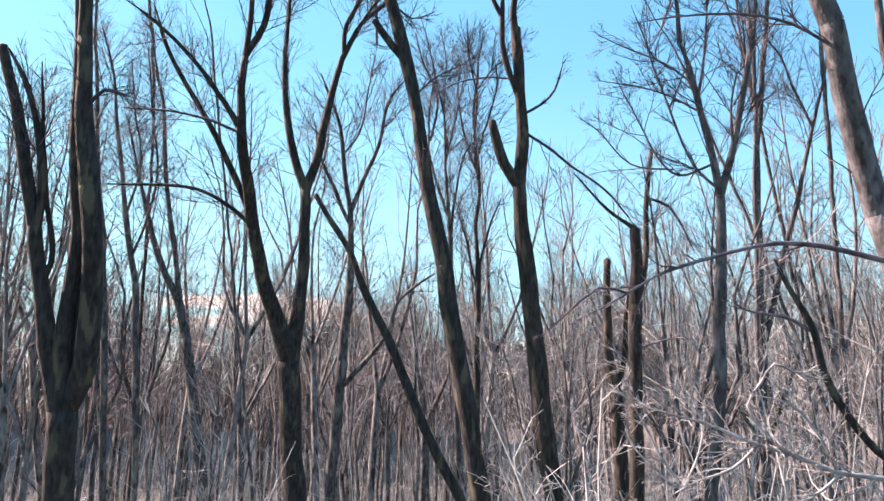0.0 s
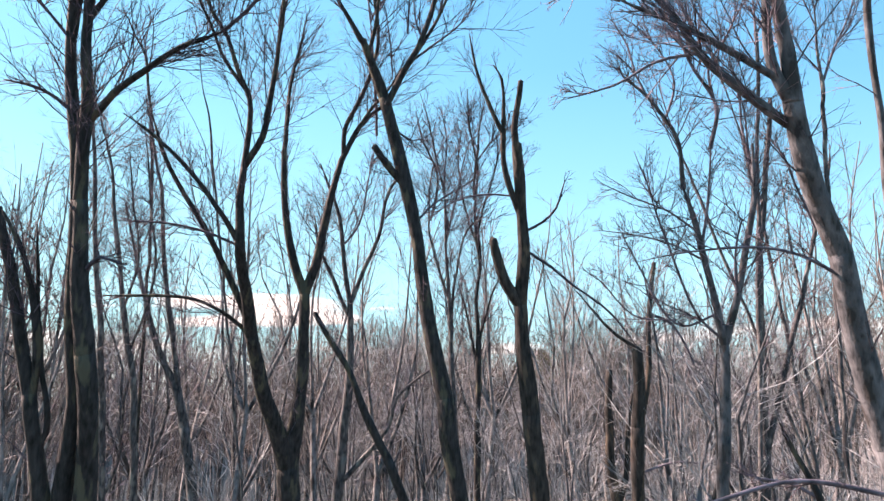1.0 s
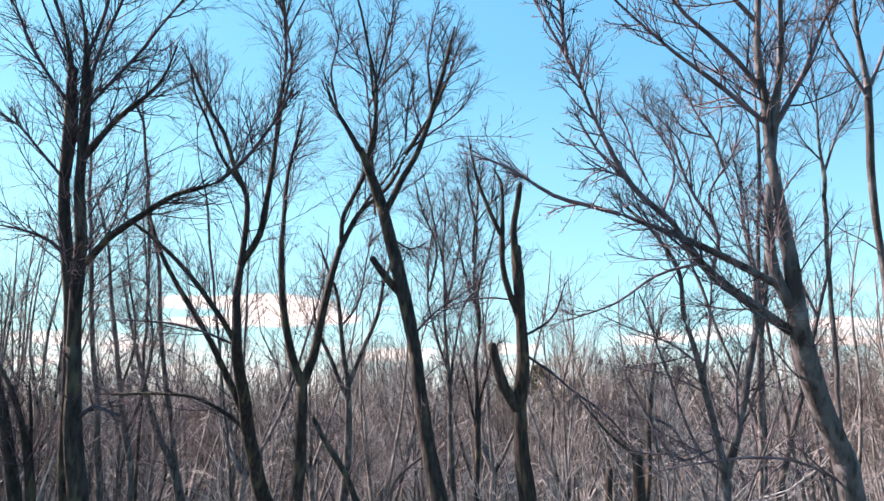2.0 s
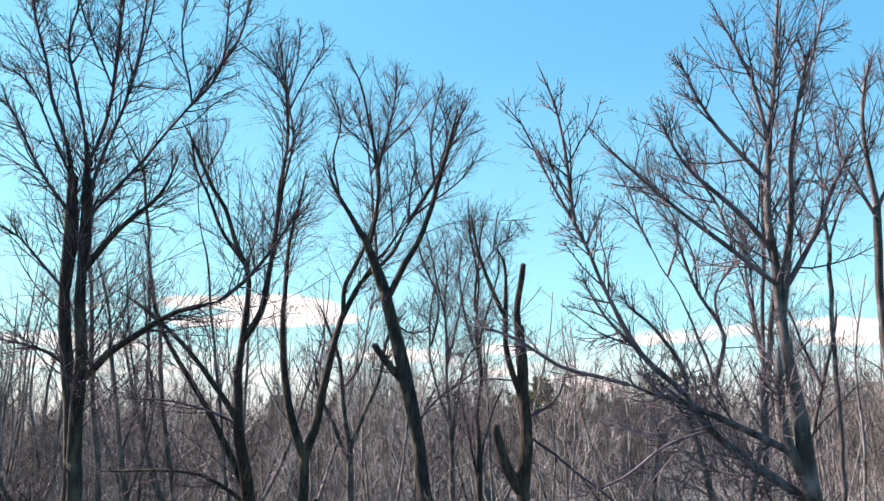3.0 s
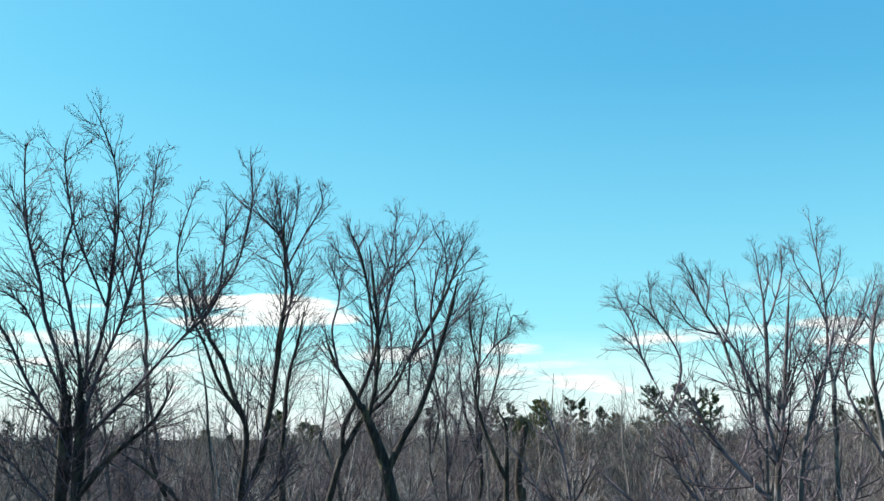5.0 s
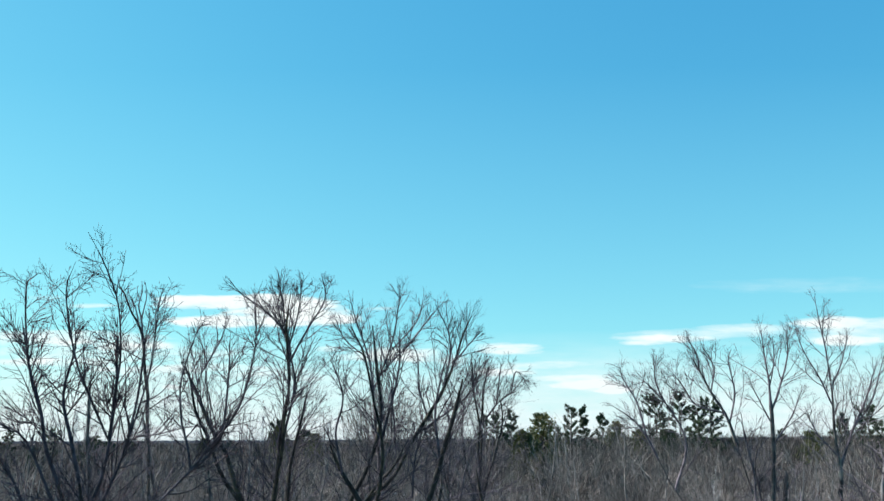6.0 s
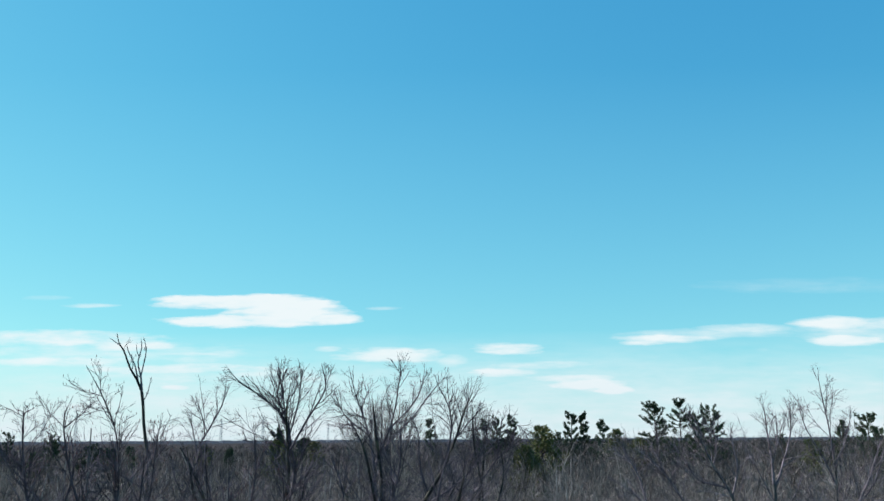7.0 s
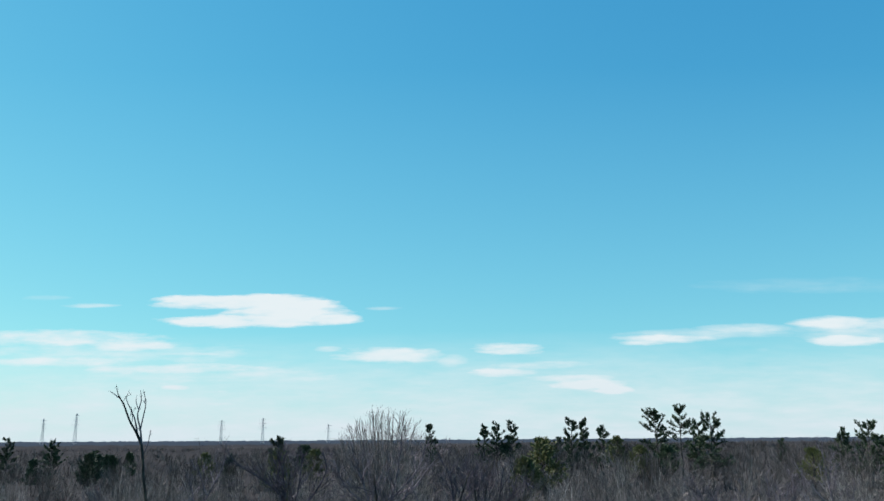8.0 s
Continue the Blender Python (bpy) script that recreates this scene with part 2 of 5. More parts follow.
def spline(points, step):
    """A smooth path through control points, sampled about every step metres."""
    p = np.array(points, float)
    p = np.vstack([2 * p[0] - p[1], p, 2 * p[-1] - p[-2]])
    out = []
    for i in range(1, len(p) - 2):
        n = max(2, int(np.linalg.norm(p[i + 1] - p[i]) / step))
        s = (np.arange(n) / n)[:, None]
        a, b, c, d = p[i - 1:i + 3]
        l0, l1, l2 = (np.linalg.norm(v) + 1e-6 for v in (b - a, c - b, d - c))
        m1, m2 = (c - a) * l1 / (l0 + l1), (d - b) * l1 / (l1 + l2)
        out.append(b * (2 * s ** 3 - 3 * s ** 2 + 1) + m1 * (s ** 3 - 2 * s ** 2 + s) + c * (3 * s ** 2 - 2 * s ** 3) + m2 * (s ** 3 - s ** 2))
    return np.vstack(out + [p[-2:-1]])


def sprout(rng, P, R, count, span, length, spread, up, radius, n=5, wander=0.11):
    """Children of paths P (M, m, 3): count each, from the stretch span of the parent, turned away by about spread (radians)."""
    M, m, _ = P.shape
    idx = np.repeat(np.arange(M), count)
    if M > 1:       # short parents carry few
        size = np.linalg.norm(np.diff(P, axis=1), axis=2).sum(axis=1)
        idx = idx[rng.random(len(idx)) < np.clip(size[idx] / (1.1 * length[1]), 0.1, 1.0)]
    u = rng.uniform(*span, len(idx)) * (m - 1)
    i = np.minimum(u.astype(int), m - 2)
    w = (u - i)[:, None]
    start = P[idx, i] * (1 - w) + P[idx, i + 1] * w
    r_par = R[idx, i]
    t = P[idx, i + 1] - P[idx, i]
    t /= np.linalg.norm(t, axis=1, keepdims=True) + 1e-9
    side = rng.normal(size=t.shape)
    side -= (side * t).sum(1, keepdims=True) * t
    side /= np.linalg.norm(side, axis=1, keepdims=True) + 1e-9
    ang = rng.normal(spread, 0.22, len(idx))[:, None]
    d = t * np.cos(ang) + side * np.sin(ang)
    whole = np.linalg.norm(np.diff(P, axis=1), axis=2).sum(axis=1)[idx]
    room = whole * (1 - u / (m - 1)) * rng.uniform(0.55, 1.1, len(idx)) + length[0] * 0.8
    L = np.minimum(rng.uniform(*length, len(idx)), np.maximum(room, length[0]))[:, None]
    pts = [start]
    for _ in range(n - 1):
        d = d + rng.normal(size=d.shape) * wander + np.array((0, 0, up))
        d /= np.linalg.norm(d, axis=1, keepdims=True)
        pts.append(pts[-1] + d * L / (n - 1))
    C = np.stack(pts, axis=1)
    r0 = np.clip(r_par * 0.6, radius[0], radius[1])
    Q = r0[:, None] * np.linspace(1, 0.4, n)[None, :]
    return C, Q


def stem_tube(path, r0, r1, k, seed, rough=0.05, flare=False, foot=0.9):
    """A rounded, slightly knotty stem along a path, closed at its end."""
    n = len(path)
    s = np.linspace(0, 1, n)
    R = r0 + (r1 - r0) * s
    if r1 < 0.035:
        R = R * np.clip((1.0 - s) / 0.12, 0.45, 1.0)
    rng = np.random.default_rng(seed)
    knots = np.interp(np.arange(n), np.arange(0, n + 4, 4), rng.normal(0, rough, len(range(0, n + 4, 4))))
    knots = knots * np.minimum(1.0, np.minimum(np.arange(n), np.arange(n)[::-1]) / 4)
    R = R * (1 + knots)
    if flare:
        h = np.clip(path[:, 2], 0, None)
        R = R * (1 + 0.7 * np.exp(-h / 0.35) + 0.12 * np.exp(-h / 3.0))
    else:
        run = np.concatenate([[0], np.cumsum(np.linalg.norm(np.diff(path, axis=0), axis=1))])
        R = R * (1 + (foot - 1) * np.exp(-run / (3.5 * r0)))      # the foot swells or sinks into its parent
    V, F = tube_arrays(path[None], R[None], k)
    V = V.reshape(n, k, 3)
    off = V - path[:, None]
    bumps = np.array([[noise.noise(Vector((path[i, 0] * 2 + math.cos(2 * math.pi * j / k) + seed, path[i, 1] * 2 + math.sin(2 * math.pi * j / k), path[i, 2] * 2.2)))
                       for j in range(k)] for i in range(n)])
    V = path[:, None] + off * (1 + 0.10 * bumps[:, :, None])
    V = V.reshape(-1, 3)
    tip = path[-1] + (path[-1] - path[-2]) / (np.linalg.norm(path[-1] - path[-2]) + 1e-9) * r1 * 0.7
    V = np.vstack([V, tip])
    j = np.arange(k)
    last = (n - 1) * k
    cap = np.stack([last + j, np.full(k, len(V) - 1), np.full(k, len(V) - 1), last + (j + 1) % k], axis=-1)
    return V, F, cap


def link_stem(name, V, F, cap, mat, parent):
    me = bpy.data.meshes.new(name)
    me.from_pydata(V.tolist(), [], F.tolist() + [(int(c[0]), int(c[1]), int(c[3])) for c in cap])
    me.polygons.foreach_set("use_smooth", np.ones(len(me.polygons), dtype=bool))
    me.materials.append(mat)
    ob = new(name, me)
    ob.parent = parent
    return ob


class Tree:
    """A tree with a trunk, limbs that follow given lines, and branches and twigs that grow from them."""
    serial = 0

    def __init__(self, x, y, label, bark=None, twig=None, kind="tree"):
        Tree.serial += 1
        self.seed = Tree.serial
        self.bark, self.twig = bark or BARK_GREY, twig or TWIG_GREY
        self.root = tagged(new(kind), label, kind)
        self.root.location = (x, y, 0)
        self.lines = []

    def limb(self, r0, r1, *points):
        first = not self.lines
        path = spline(points, 0.16 if r0 > 0.05 else 0.12)
        rng = np.random.default_rng(self.seed * 100 + len(self.lines))
        k = max(3, len(path) // 3)
        wob = np.stack([np.interp(np.arange(len(path)), np.linspace(0, len(path) - 1, k), rng.normal(0, 0.012, k)) for _ in range(3)], axis=1)
        path = path + wob * np.minimum(1, np.minimum(np.arange(len(path)), np.arange(len(path))[::-1]) / 3)[:, None]
        foot = 0.9
        for line, radii, _ in self.lines:
            if np.linalg.norm(line[-1] - path[0]) < 0.05 and radii[-1] > 0.03:      # carries on from, or forks at, another's end
                foot = float(np.clip(radii[-1] / r0, 0.95, 1.5))
        V, F, cap = stem_tube(path, r0, r1, 12 if r0 > 0.1 else (8 if r0 > 0.04 else 6), self.seed * 7, flare=first, foot=foot)
        ob = link_stem("trunk" if first else "limb", V, F, cap, self.bark if r0 > 0.03 else self.twig, self.root)
        self.lines.append((path, np.linspace(r0, r1, len(path)), ob))

    def finish(self, gap, reach=1.0, low=6.5, buds=False, fine=(8, 3), up=0.045, thin=1.0):
        """A spray of branches and twigs on each limb, about every gap metres above the height low; reach scales their length."""
        rng = np.random.default_rng(self.seed)
        tips = []
        for i, (path, R, ob) in enumerate(self.lines):
            length = np.linalg.norm(np.diff(path, axis=0), axis=1).sum()
            high = np.clip((path[:, 2].mean() - low) / 3.0, 0, 1)
            slim = np.clip(1.5 - R.mean() / 0.08, 0.25, 1.0)
            fringe = np.clip(R.mean() / 0.03, 0.4, 1.0)
            slim *= np.clip(R.mean() / 0.014, 0.6, 1.0)
            if i == 0:
                slim, high = 0.06, 0.3
            count = int(round(length / gap * (0.15 + 0.85 * high) * slim))
            if count < 1:
                continue
            size = reach * (0.45 + 0.55 * high) * fringe
            spray = Wood()
            P1, R1 = sprout(rng, path[None], R[None], count, (0.08, 0.93), (0.22 * size, 2.5 * size), 0.68, up, (0.0042 * thin, 0.0095 * thin), n=7, wander=0.115)
            if i and R[-1] < 0.035:
                P0, R0 = sprout(rng, path[None], R[None], 3, (0.55, 0.97), (0.4 * size, 1.3 * size), 0.3, up, (0.0042 * thin, 0.007 * thin), n=7, wander=0.06)
                P1, R1 = np.concatenate([P1, P0]), np.concatenate([R1, R0])
            spray.add(P1, R1, 3)
            P2, R2 = sprout(rng, P1, R1, fine[0], (0.12, 0.95), (0.2 * size, 1.1 * size), 0.7, up * 0.8, (0.003 * thin, 0.0048 * thin), n=3, wander=0.12)
            spray.add(P2, R2, 3)
            if fine[1]:
                P3, R3 = sprout(rng, P2, R2, fine[1], (0.2, 0.95), (0.12 * size, 0.55 * size), 0.65, up * 0.7, (0.0022 * thin, 0.0031 * thin), n=2, wander=0.1)
                spray.add(P3, R3, 3)
                tips.append(P3[:, -1])
            tagged(spray.link("twig_spray", self.twig, ob), kind="stuff")
        if buds and tips:
            T = np.concatenate(tips)
            T = T[rng.random(len(T)) < 0.22]
            P = np.stack([T, T + np.array((0, 0, 0.012)), T + np.array((0, 0, 0.028))], axis=1)
            R = np.tile((0.002, 0.003, 0.0012), (len(T), 1))
            w = Wood()
            w.add(P, R, 4)
            tagged(w.link("bud_spray", BUD, self.root), kind="stuff")
        return self.root


# ---- ground and distance ----
def ground():
    rings = [0, 4, 8, 14, 22, 34, 50, 75, 110, 160, 240, 360, 600, 1000, 1800, 3200, 4600]
    k = 72
    bm = bmesh.new()
    rows = []
    for r in rings[1:]:
        rows.append([bm.verts.new((r * math.sin(2 * math.pi * i / k), r * math.cos(2 * math.pi * i / k),
                                   0.25 * noise.noise(Vector((r * math.sin(2 * math.pi * i / k) * 0.09, r * math.cos(2 * math.pi * i / k) * 0.09, 3)))))
                     for i in range(k)])
    mid = bm.verts.new((0, 0, 0))
    for i in range(k):
        bm.faces.new((mid, rows[0][(i + 1) % k], rows[0][i]))
        for a, b in zip(rows, rows[1:]):
            bm.faces.new((a[i], a[(i + 1) % k], b[(i + 1) % k], b[i]))
    me = bpy.data.meshes.new("ground")
    bmesh.ops.recalc_face_normals(bm, faces=bm.faces)
    bm.to_mesh(me)
    bm.free()
    me.materials.append(LITTER)
    return tagged(new("ground", me), "forest floor of brown leaf litter and damp moss", "ground", kind="structure")


ground()


def ridge(name, r0, r1, z0, z1, rough, mat, face, label, half=50, steps=640, depth=24):
    """A broad band of distant land or treetops between two ranges, its surface uneven."""
    bm = bmesh.new()
    rows = []
    for j in range(depth + 1):
        r = r0 * (r1 / r0) ** (j / depth)
        row = []
        for i in range(steps + 1):
            a = radians(-half + 2 * half * i / steps)
            x, y = r * math.sin(a), r * math.cos(a)
            h = z0 + (z1 - z0) * j / depth + rough * (noise.noise(Vector((x * 0.02, y * 0.02, 1))) + 0.6 * noise.noise(Vector((x * 0.11, y * 0.11, 5))) + 0.5 * noise.noise(Vector((x * 0.4, y * 0.4, 9))))
            row.append(bm.verts.new((x, y, h)))
        rows.append(row)
    skirt = [bm.verts.new((v.co.x, v.co.y, 0)) for v in rows[0]]
    for a, b in zip([skirt] + rows, rows):
        for i in range(steps):
            bm.faces.new((a[i], a[i + 1], b[i + 1], b[i])).material_index = int(a is skirt)
    me = bpy.data.meshes.new(name)
    bmesh.ops.recalc_face_normals(bm, faces=bm.faces)
    bm.to_mesh(me)
    bm.free()
    for p in me.polygons:
        p.use_smooth = True
    me.materials.append(mat)
    me.materials.append(face)
    return tagged(new(name, me), label, "woods", kind="structure")


ridge("backdrop", 2600, 4200, 12, 20, 5.0, HAZE_BLUE, HAZE_BLUE, "hazy blue wooded ridge along the horizon")
ridge("backdrop", 880, 2700, 13.6, 16.6, 0.9, HAZE_BLUE, HAZE_BLUE, "hazy blue treetops of far level woods")
# dark sheet added inside the far crowns as shaded depth; beyond them, treetops
tagged(ridge("backdrop", 115, 900, 8.0, 14.3, 1.5, FAR_SHEET, HAZE_FACE, "dark brown sheet among and beyond the far bare crowns"), kind="structure")


# ---- the trees round the climb ----
tree_a = Tree(-2.42, 15.12, "mossy dark-barked maple forking low into two tall stems", BARK_DARK, TWIG_DARK)
tree_a.limb(0.217, 0.193, (0.00, 0.00, -0.15), (-0.21, -0.42, 4.97), (-0.27, -0.54, 5.83), (-0.31, -0.65, 6.62), (-0.34, -0.76, 7.42))
tree_a.limb(0.156, 0.116, (-0.34, -0.76, 7.42), (-0.49, -1.02, 8.05), (-0.72, -1.28, 8.67), (-0.81, -1.54, 9.23), (-0.87, -1.78, 9.68))
tree_a.limb(0.116, 0.085, (-0.87, -1.78, 9.68), (-0.90, -2.08, 10.20), (-0.95, -2.39, 10.71), (-0.92, -2.68, 11.16))
tree_a.limb(0.081, 0.055, (-0.92, -2.68, 11.16), (-0.92, -2.78, 11.88), (-0.87, -2.85, 12.38))
tree_a.limb(0.051, 0.026, (-0.87, -2.85, 12.38), (-0.78, -2.99, 13.16), (-0.78, -3.07, 13.51), (-0.97, -3.16, 13.96), (-1.17, -3.27, 14.57), (-1.36, -3.34, 14.87), (-1.65, -3.46, 15.52), (-1.89, -3.56, 16.00))
tree_a.limb(0.060, 0.022, (-0.87, -2.85, 12.38), (-0.56, -3.00, 12.86), (-0.42, -3.18, 13.59), (-0.28, -3.35, 14.22), (-0.20, -3.53, 14.95), (-0.06, -3.72, 15.68))
tree_a.limb(0.038, 0.016, (-0.51, -3.07, 13.12), (-0.33, -3.31, 13.83), (-0.19, -3.56, 14.53), (-0.09, -3.79, 15.13), (-0.02, -4.02, 15.72), (-0.03, -4.27, 16.39), (0.05, -4.50, 16.97))
tree_a.limb(0.025, 0.012, (-0.20, -3.54, 14.47), (0.01, -3.79, 15.54), (-0.03, -3.99, 16.24), (-0.21, -4.18, 16.85), (-0.06, -4.33, 17.18))
tree_a.limb(0.051, 0.025, (-0.93, -2.63, 11.07), (-1.18, -2.80, 11.51), (-1.68, -3.01, 12.19), (-2.18, -3.19, 12.71), (-2.76, -3.36, 13.14))
tree_a.limb(0.066, 0.031, (-0.88, -1.86, 9.82), (-1.27, -2.09, 10.72), (-1.55, -2.28, 11.32), (-1.98, -2.49, 12.03), (-2.25, -2.67, 12.57), (-2.48, -2.88, 13.32))
tree_a.limb(0.040, 0.022, (-0.87, -1.78, 9.68), (-1.33, -1.93, 10.05), (-1.79, -2.06, 10.27), (-2.35, -2.16, 10.31), (-3.28, -2.26, 10.31))
tree_a.limb(0.038, 0.017, (-0.85, -3.10, 13.67), (-1.21, -3.21, 14.20), (-1.45, -3.33, 14.80), (-1.69, -3.44, 15.36), (-1.79, -3.56, 16.01))
tree_a.limb(0.138, 0.091, (-0.34, -0.76, 7.42), (-0.19, -0.90, 8.22), (-0.09, -1.03, 9.03), (-0.06, -1.17, 9.84), (-0.05, -1.29, 10.49))
tree_a.limb(0.084, 0.046, (-0.05, -1.29, 10.49), (-0.24, -1.35, 10.98), (-0.38, -1.46, 11.71), (-0.43, -1.56, 12.45), (-0.47, -1.65, 13.10), (-0.43, -1.68, 13.30))
tree_a.limb(0.093, 0.056, (-0.05, -1.29, 10.49), (0.13, -1.35, 10.97), (0.28, -1.44, 11.60), (0.43, -1.55, 12.34), (0.60, -1.63, 12.93))
tree_a.limb(0.051, 0.028, (0.60, -1.63, 12.93), (0.98, -1.72, 13.60), (1.50, -1.79, 14.07), (1.81, -1.87, 14.65))
tree_a.limb(0.047, 0.024, (0.64, -1.64, 12.99), (0.69, -1.74, 13.59), (1.08, -1.86, 14.32), (1.27, -2.00, 15.16), (1.21, -2.16, 16.12), (1.13, -2.27, 16.76))
tree_a.limb(0.042, 0.014, (0.67, -1.65, 13.05), (1.06, -1.78, 13.73), (1.47, -1.88, 14.23), (1.78, -1.98, 14.74))
tree_a.limb(0.042, 0.019, (-0.43, -1.68, 13.30), (-0.39, -1.80, 14.13), (-0.29, -1.87, 14.66), (-0.14, -1.92, 15.03))
tree_a.limb(0.037, 0.019, (-0.43, -1.68, 13.30), (-0.39, -1.80, 13.95), (-0.29, -1.91, 14.56), (-0.14, -2.02, 15.17), (-0.04, -2.12, 15.68))
tree_a.limb(0.026, 0.013, (-0.93, -2.63, 11.07), (-1.58, -2.68, 11.31), (-2.15, -2.71, 11.45), (-2.96, -2.73, 11.50))
tree_a.limb(0.021, 0.008, (-0.06, -3.72, 15.68), (-0.10, -3.99, 16.38), (-0.40, -4.22, 16.76), (-0.76, -4.42, 16.99), (-0.90, -4.62, 17.17))
tree_a.limb(0.020, 0.008, (-0.02, -4.09, 15.90), (0.30, -4.28, 16.43), (0.58, -4.46, 16.88), (0.55, -4.63, 17.21))
tree_a.limb(0.016, 0.008, (-0.10, -3.99, 16.38), (-0.11, -4.32, 16.87), (-0.15, -4.62, 17.17))
tree_a.limb(0.016, 0.008, (-0.03, -4.16, 16.09), (0.17, -4.40, 16.68), (0.24, -4.62, 17.17))
tree_a.limb(0.044, 0.012, (1.82, -1.87, 14.68), (2.14, -1.94, 15.11), (2.41, -2.01, 15.61), (2.64, -2.08, 16.13), (2.80, -2.15, 16.62), (2.95, -2.22, 16.94))
tree_a.limb(0.022, 0.008, (2.41, -1.97, 15.61), (2.54, -2.09, 16.24), (2.47, -2.20, 16.74), (2.28, -2.32, 17.14))
tree_a.limb(0.020, 0.008, (2.14, -1.92, 15.11), (1.98, -2.02, 15.73), (1.93, -2.12, 16.28), (1.71, -2.22, 16.65))
tree_a.limb(0.016, 0.007, (2.64, -2.07, 16.13), (2.97, -2.14, 16.49), (3.15, -2.22, 16.74))
tree_a.limb(0.024, 0.008, (1.91, -1.87, 14.81), (2.47, -1.95, 15.18), (2.96, -2.04, 15.63), (3.21, -2.12, 16.13))
tree_a.limb(0.018, 0.007, (1.55, -1.82, 14.53), (1.49, -1.89, 15.23), (1.44, -1.95, 15.73), (1.33, -2.02, 16.14))
tree_a.finish(0.17, 0.9)
tree_b = Tree(0.90, 11.60, "tall slender dark maple leaning with a broken side limb", BARK_DARK, TWIG_DARK)
tree_b.limb(0.150, 0.125, (0.00, 0.00, -0.15), (-0.36, -0.20, 5.25), (-0.51, -0.30, 6.31), (-0.70, -0.40, 7.41), (-0.84, -0.50, 8.45))
tree_b.limb(0.125, 0.090, (-0.84, -0.50, 8.45), (-1.03, -0.57, 9.45), (-1.20, -0.63, 10.48), (-1.40, -0.70, 11.63), (-1.73, -0.80, 12.95))
tree_b.limb(0.088, 0.050, (-1.73, -0.80, 12.95), (-1.93, -0.95, 13.50), (-2.04, -1.10, 13.76))
tree_b.limb(0.042, 0.020, (-2.05, -1.10, 13.73), (-2.25, -1.20, 14.09), (-2.44, -1.30, 14.40), (-2.54, -1.40, 14.68))
tree_b.limb(0.055, 0.030, (-1.69, -0.85, 12.80), (-1.44, -0.92, 13.32), (-1.22, -1.00, 13.68), (-0.93, -1.10, 14.56), (-0.76, -1.25, 15.06), (-0.62, -1.40, 15.58))
tree_b.limb(0.036, 0.014, (-1.95, -1.00, 13.57), (-1.86, -1.12, 14.06), (-1.82, -1.24, 14.72), (-1.93, -1.36, 15.29), (-2.06, -1.48, 15.96), (-2.25, -1.60, 16.35))
tree_b.limb(0.026, 0.011, (-1.84, -1.20, 14.64), (-1.66, -1.37, 15.27), (-1.55, -1.53, 15.85), (-1.53, -1.70, 16.27))
tree_b.limb(0.024, 0.010, (-0.97, -1.20, 14.47), (-1.01, -1.33, 15.04), (-0.97, -1.47, 15.43), (-0.85, -1.60, 15.91))
tree_b.limb(0.022, 0.009, (-2.37, -1.30, 14.28), (-2.44, -1.43, 14.84), (-2.33, -1.57, 15.31), (-2.53, -1.70, 15.88))
tree_b.limb(0.020, 0.009, (-1.37, -1.00, 13.91), (-1.32, -1.15, 14.48), (-1.20, -1.30, 14.87))
tree_b.limb(0.066, 0.050, (-1.47, -0.70, 11.65), (-1.68, -0.80, 11.88), (-1.86, -0.90, 12.13))
tree_b.limb(0.020, 0.008, (-1.29, -0.70, 10.96), (-0.99, -0.57, 11.31), (-0.70, -0.43, 11.55), (-0.26, -0.30, 11.88))
tree_b.limb(0.018, 0.008, (-1.62, -0.80, 12.47), (-1.29, -0.60, 12.34), (-0.95, -0.40, 12.57))
tree_b.finish(0.185, 0.9)
tree_c = Tree(2.19, 13.22, "dark bare trunk with snapped-off limb and broken crown", BARK_DEAD, TWIG_DARK)
tree_c.limb(0.165, 0.145, (0.00, 0.00, -0.15), (-0.43, -0.43, 5.08), (-0.59, -0.58, 6.17), (-0.68, -0.73, 7.21), (-0.77, -0.88, 8.26))
tree_c.limb(0.145, 0.106, (-0.77, -0.88, 8.26), (-0.85, -1.00, 9.16), (-0.91, -1.12, 9.97))
tree_c.limb(0.098, 0.065, (-0.91, -1.12, 9.97), (-1.15, -1.20, 10.32), (-1.28, -1.29, 10.77), (-1.34, -1.36, 10.99))
tree_c.limb(0.106, 0.083, (-0.91, -1.12, 9.97), (-0.84, -1.26, 10.78), (-0.89, -1.42, 11.69), (-0.94, -1.57, 12.52))
tree_c.limb(0.073, 0.044, (-0.88, -1.41, 11.61), (-0.91, -1.55, 12.21), (-0.98, -1.68, 12.73), (-0.90, -1.82, 13.26), (-0.88, -1.90, 13.46))
tree_c.limb(0.057, 0.040, (-0.87, -1.35, 11.28), (-1.04, -1.47, 11.77), (-1.16, -1.58, 12.21), (-1.17, -1.68, 12.67))
tree_c.limb(0.044, 0.020, (-1.16, -1.58, 12.21), (-1.15, -1.73, 12.91), (-1.17, -1.86, 13.53), (-1.31, -1.94, 13.72))
tree_c.limb(0.040, 0.016, (-1.17, -1.68, 12.67), (-1.42, -1.76, 13.19), (-1.57, -1.83, 13.64), (-1.69, -1.92, 14.29))
tree_c.limb(0.025, 0.012, (-0.86, -1.32, 11.11), (-0.55, -1.39, 11.26), (-0.33, -1.47, 11.47), (-0.19, -1.59, 11.90))
tree_c.limb(0.025, 0.012, (-0.85, -1.28, 10.86), (-0.29, -1.24, 10.45), (0.16, -1.21, 10.12), (0.59, -1.17, 9.75), (0.93, -1.12, 9.25))
tree_c.limb(0.016, 0.008, (-1.01, -1.45, 11.68), (-1.45, -1.45, 11.71), (-2.00, -1.44, 11.59), (-2.41, -1.40, 11.27))
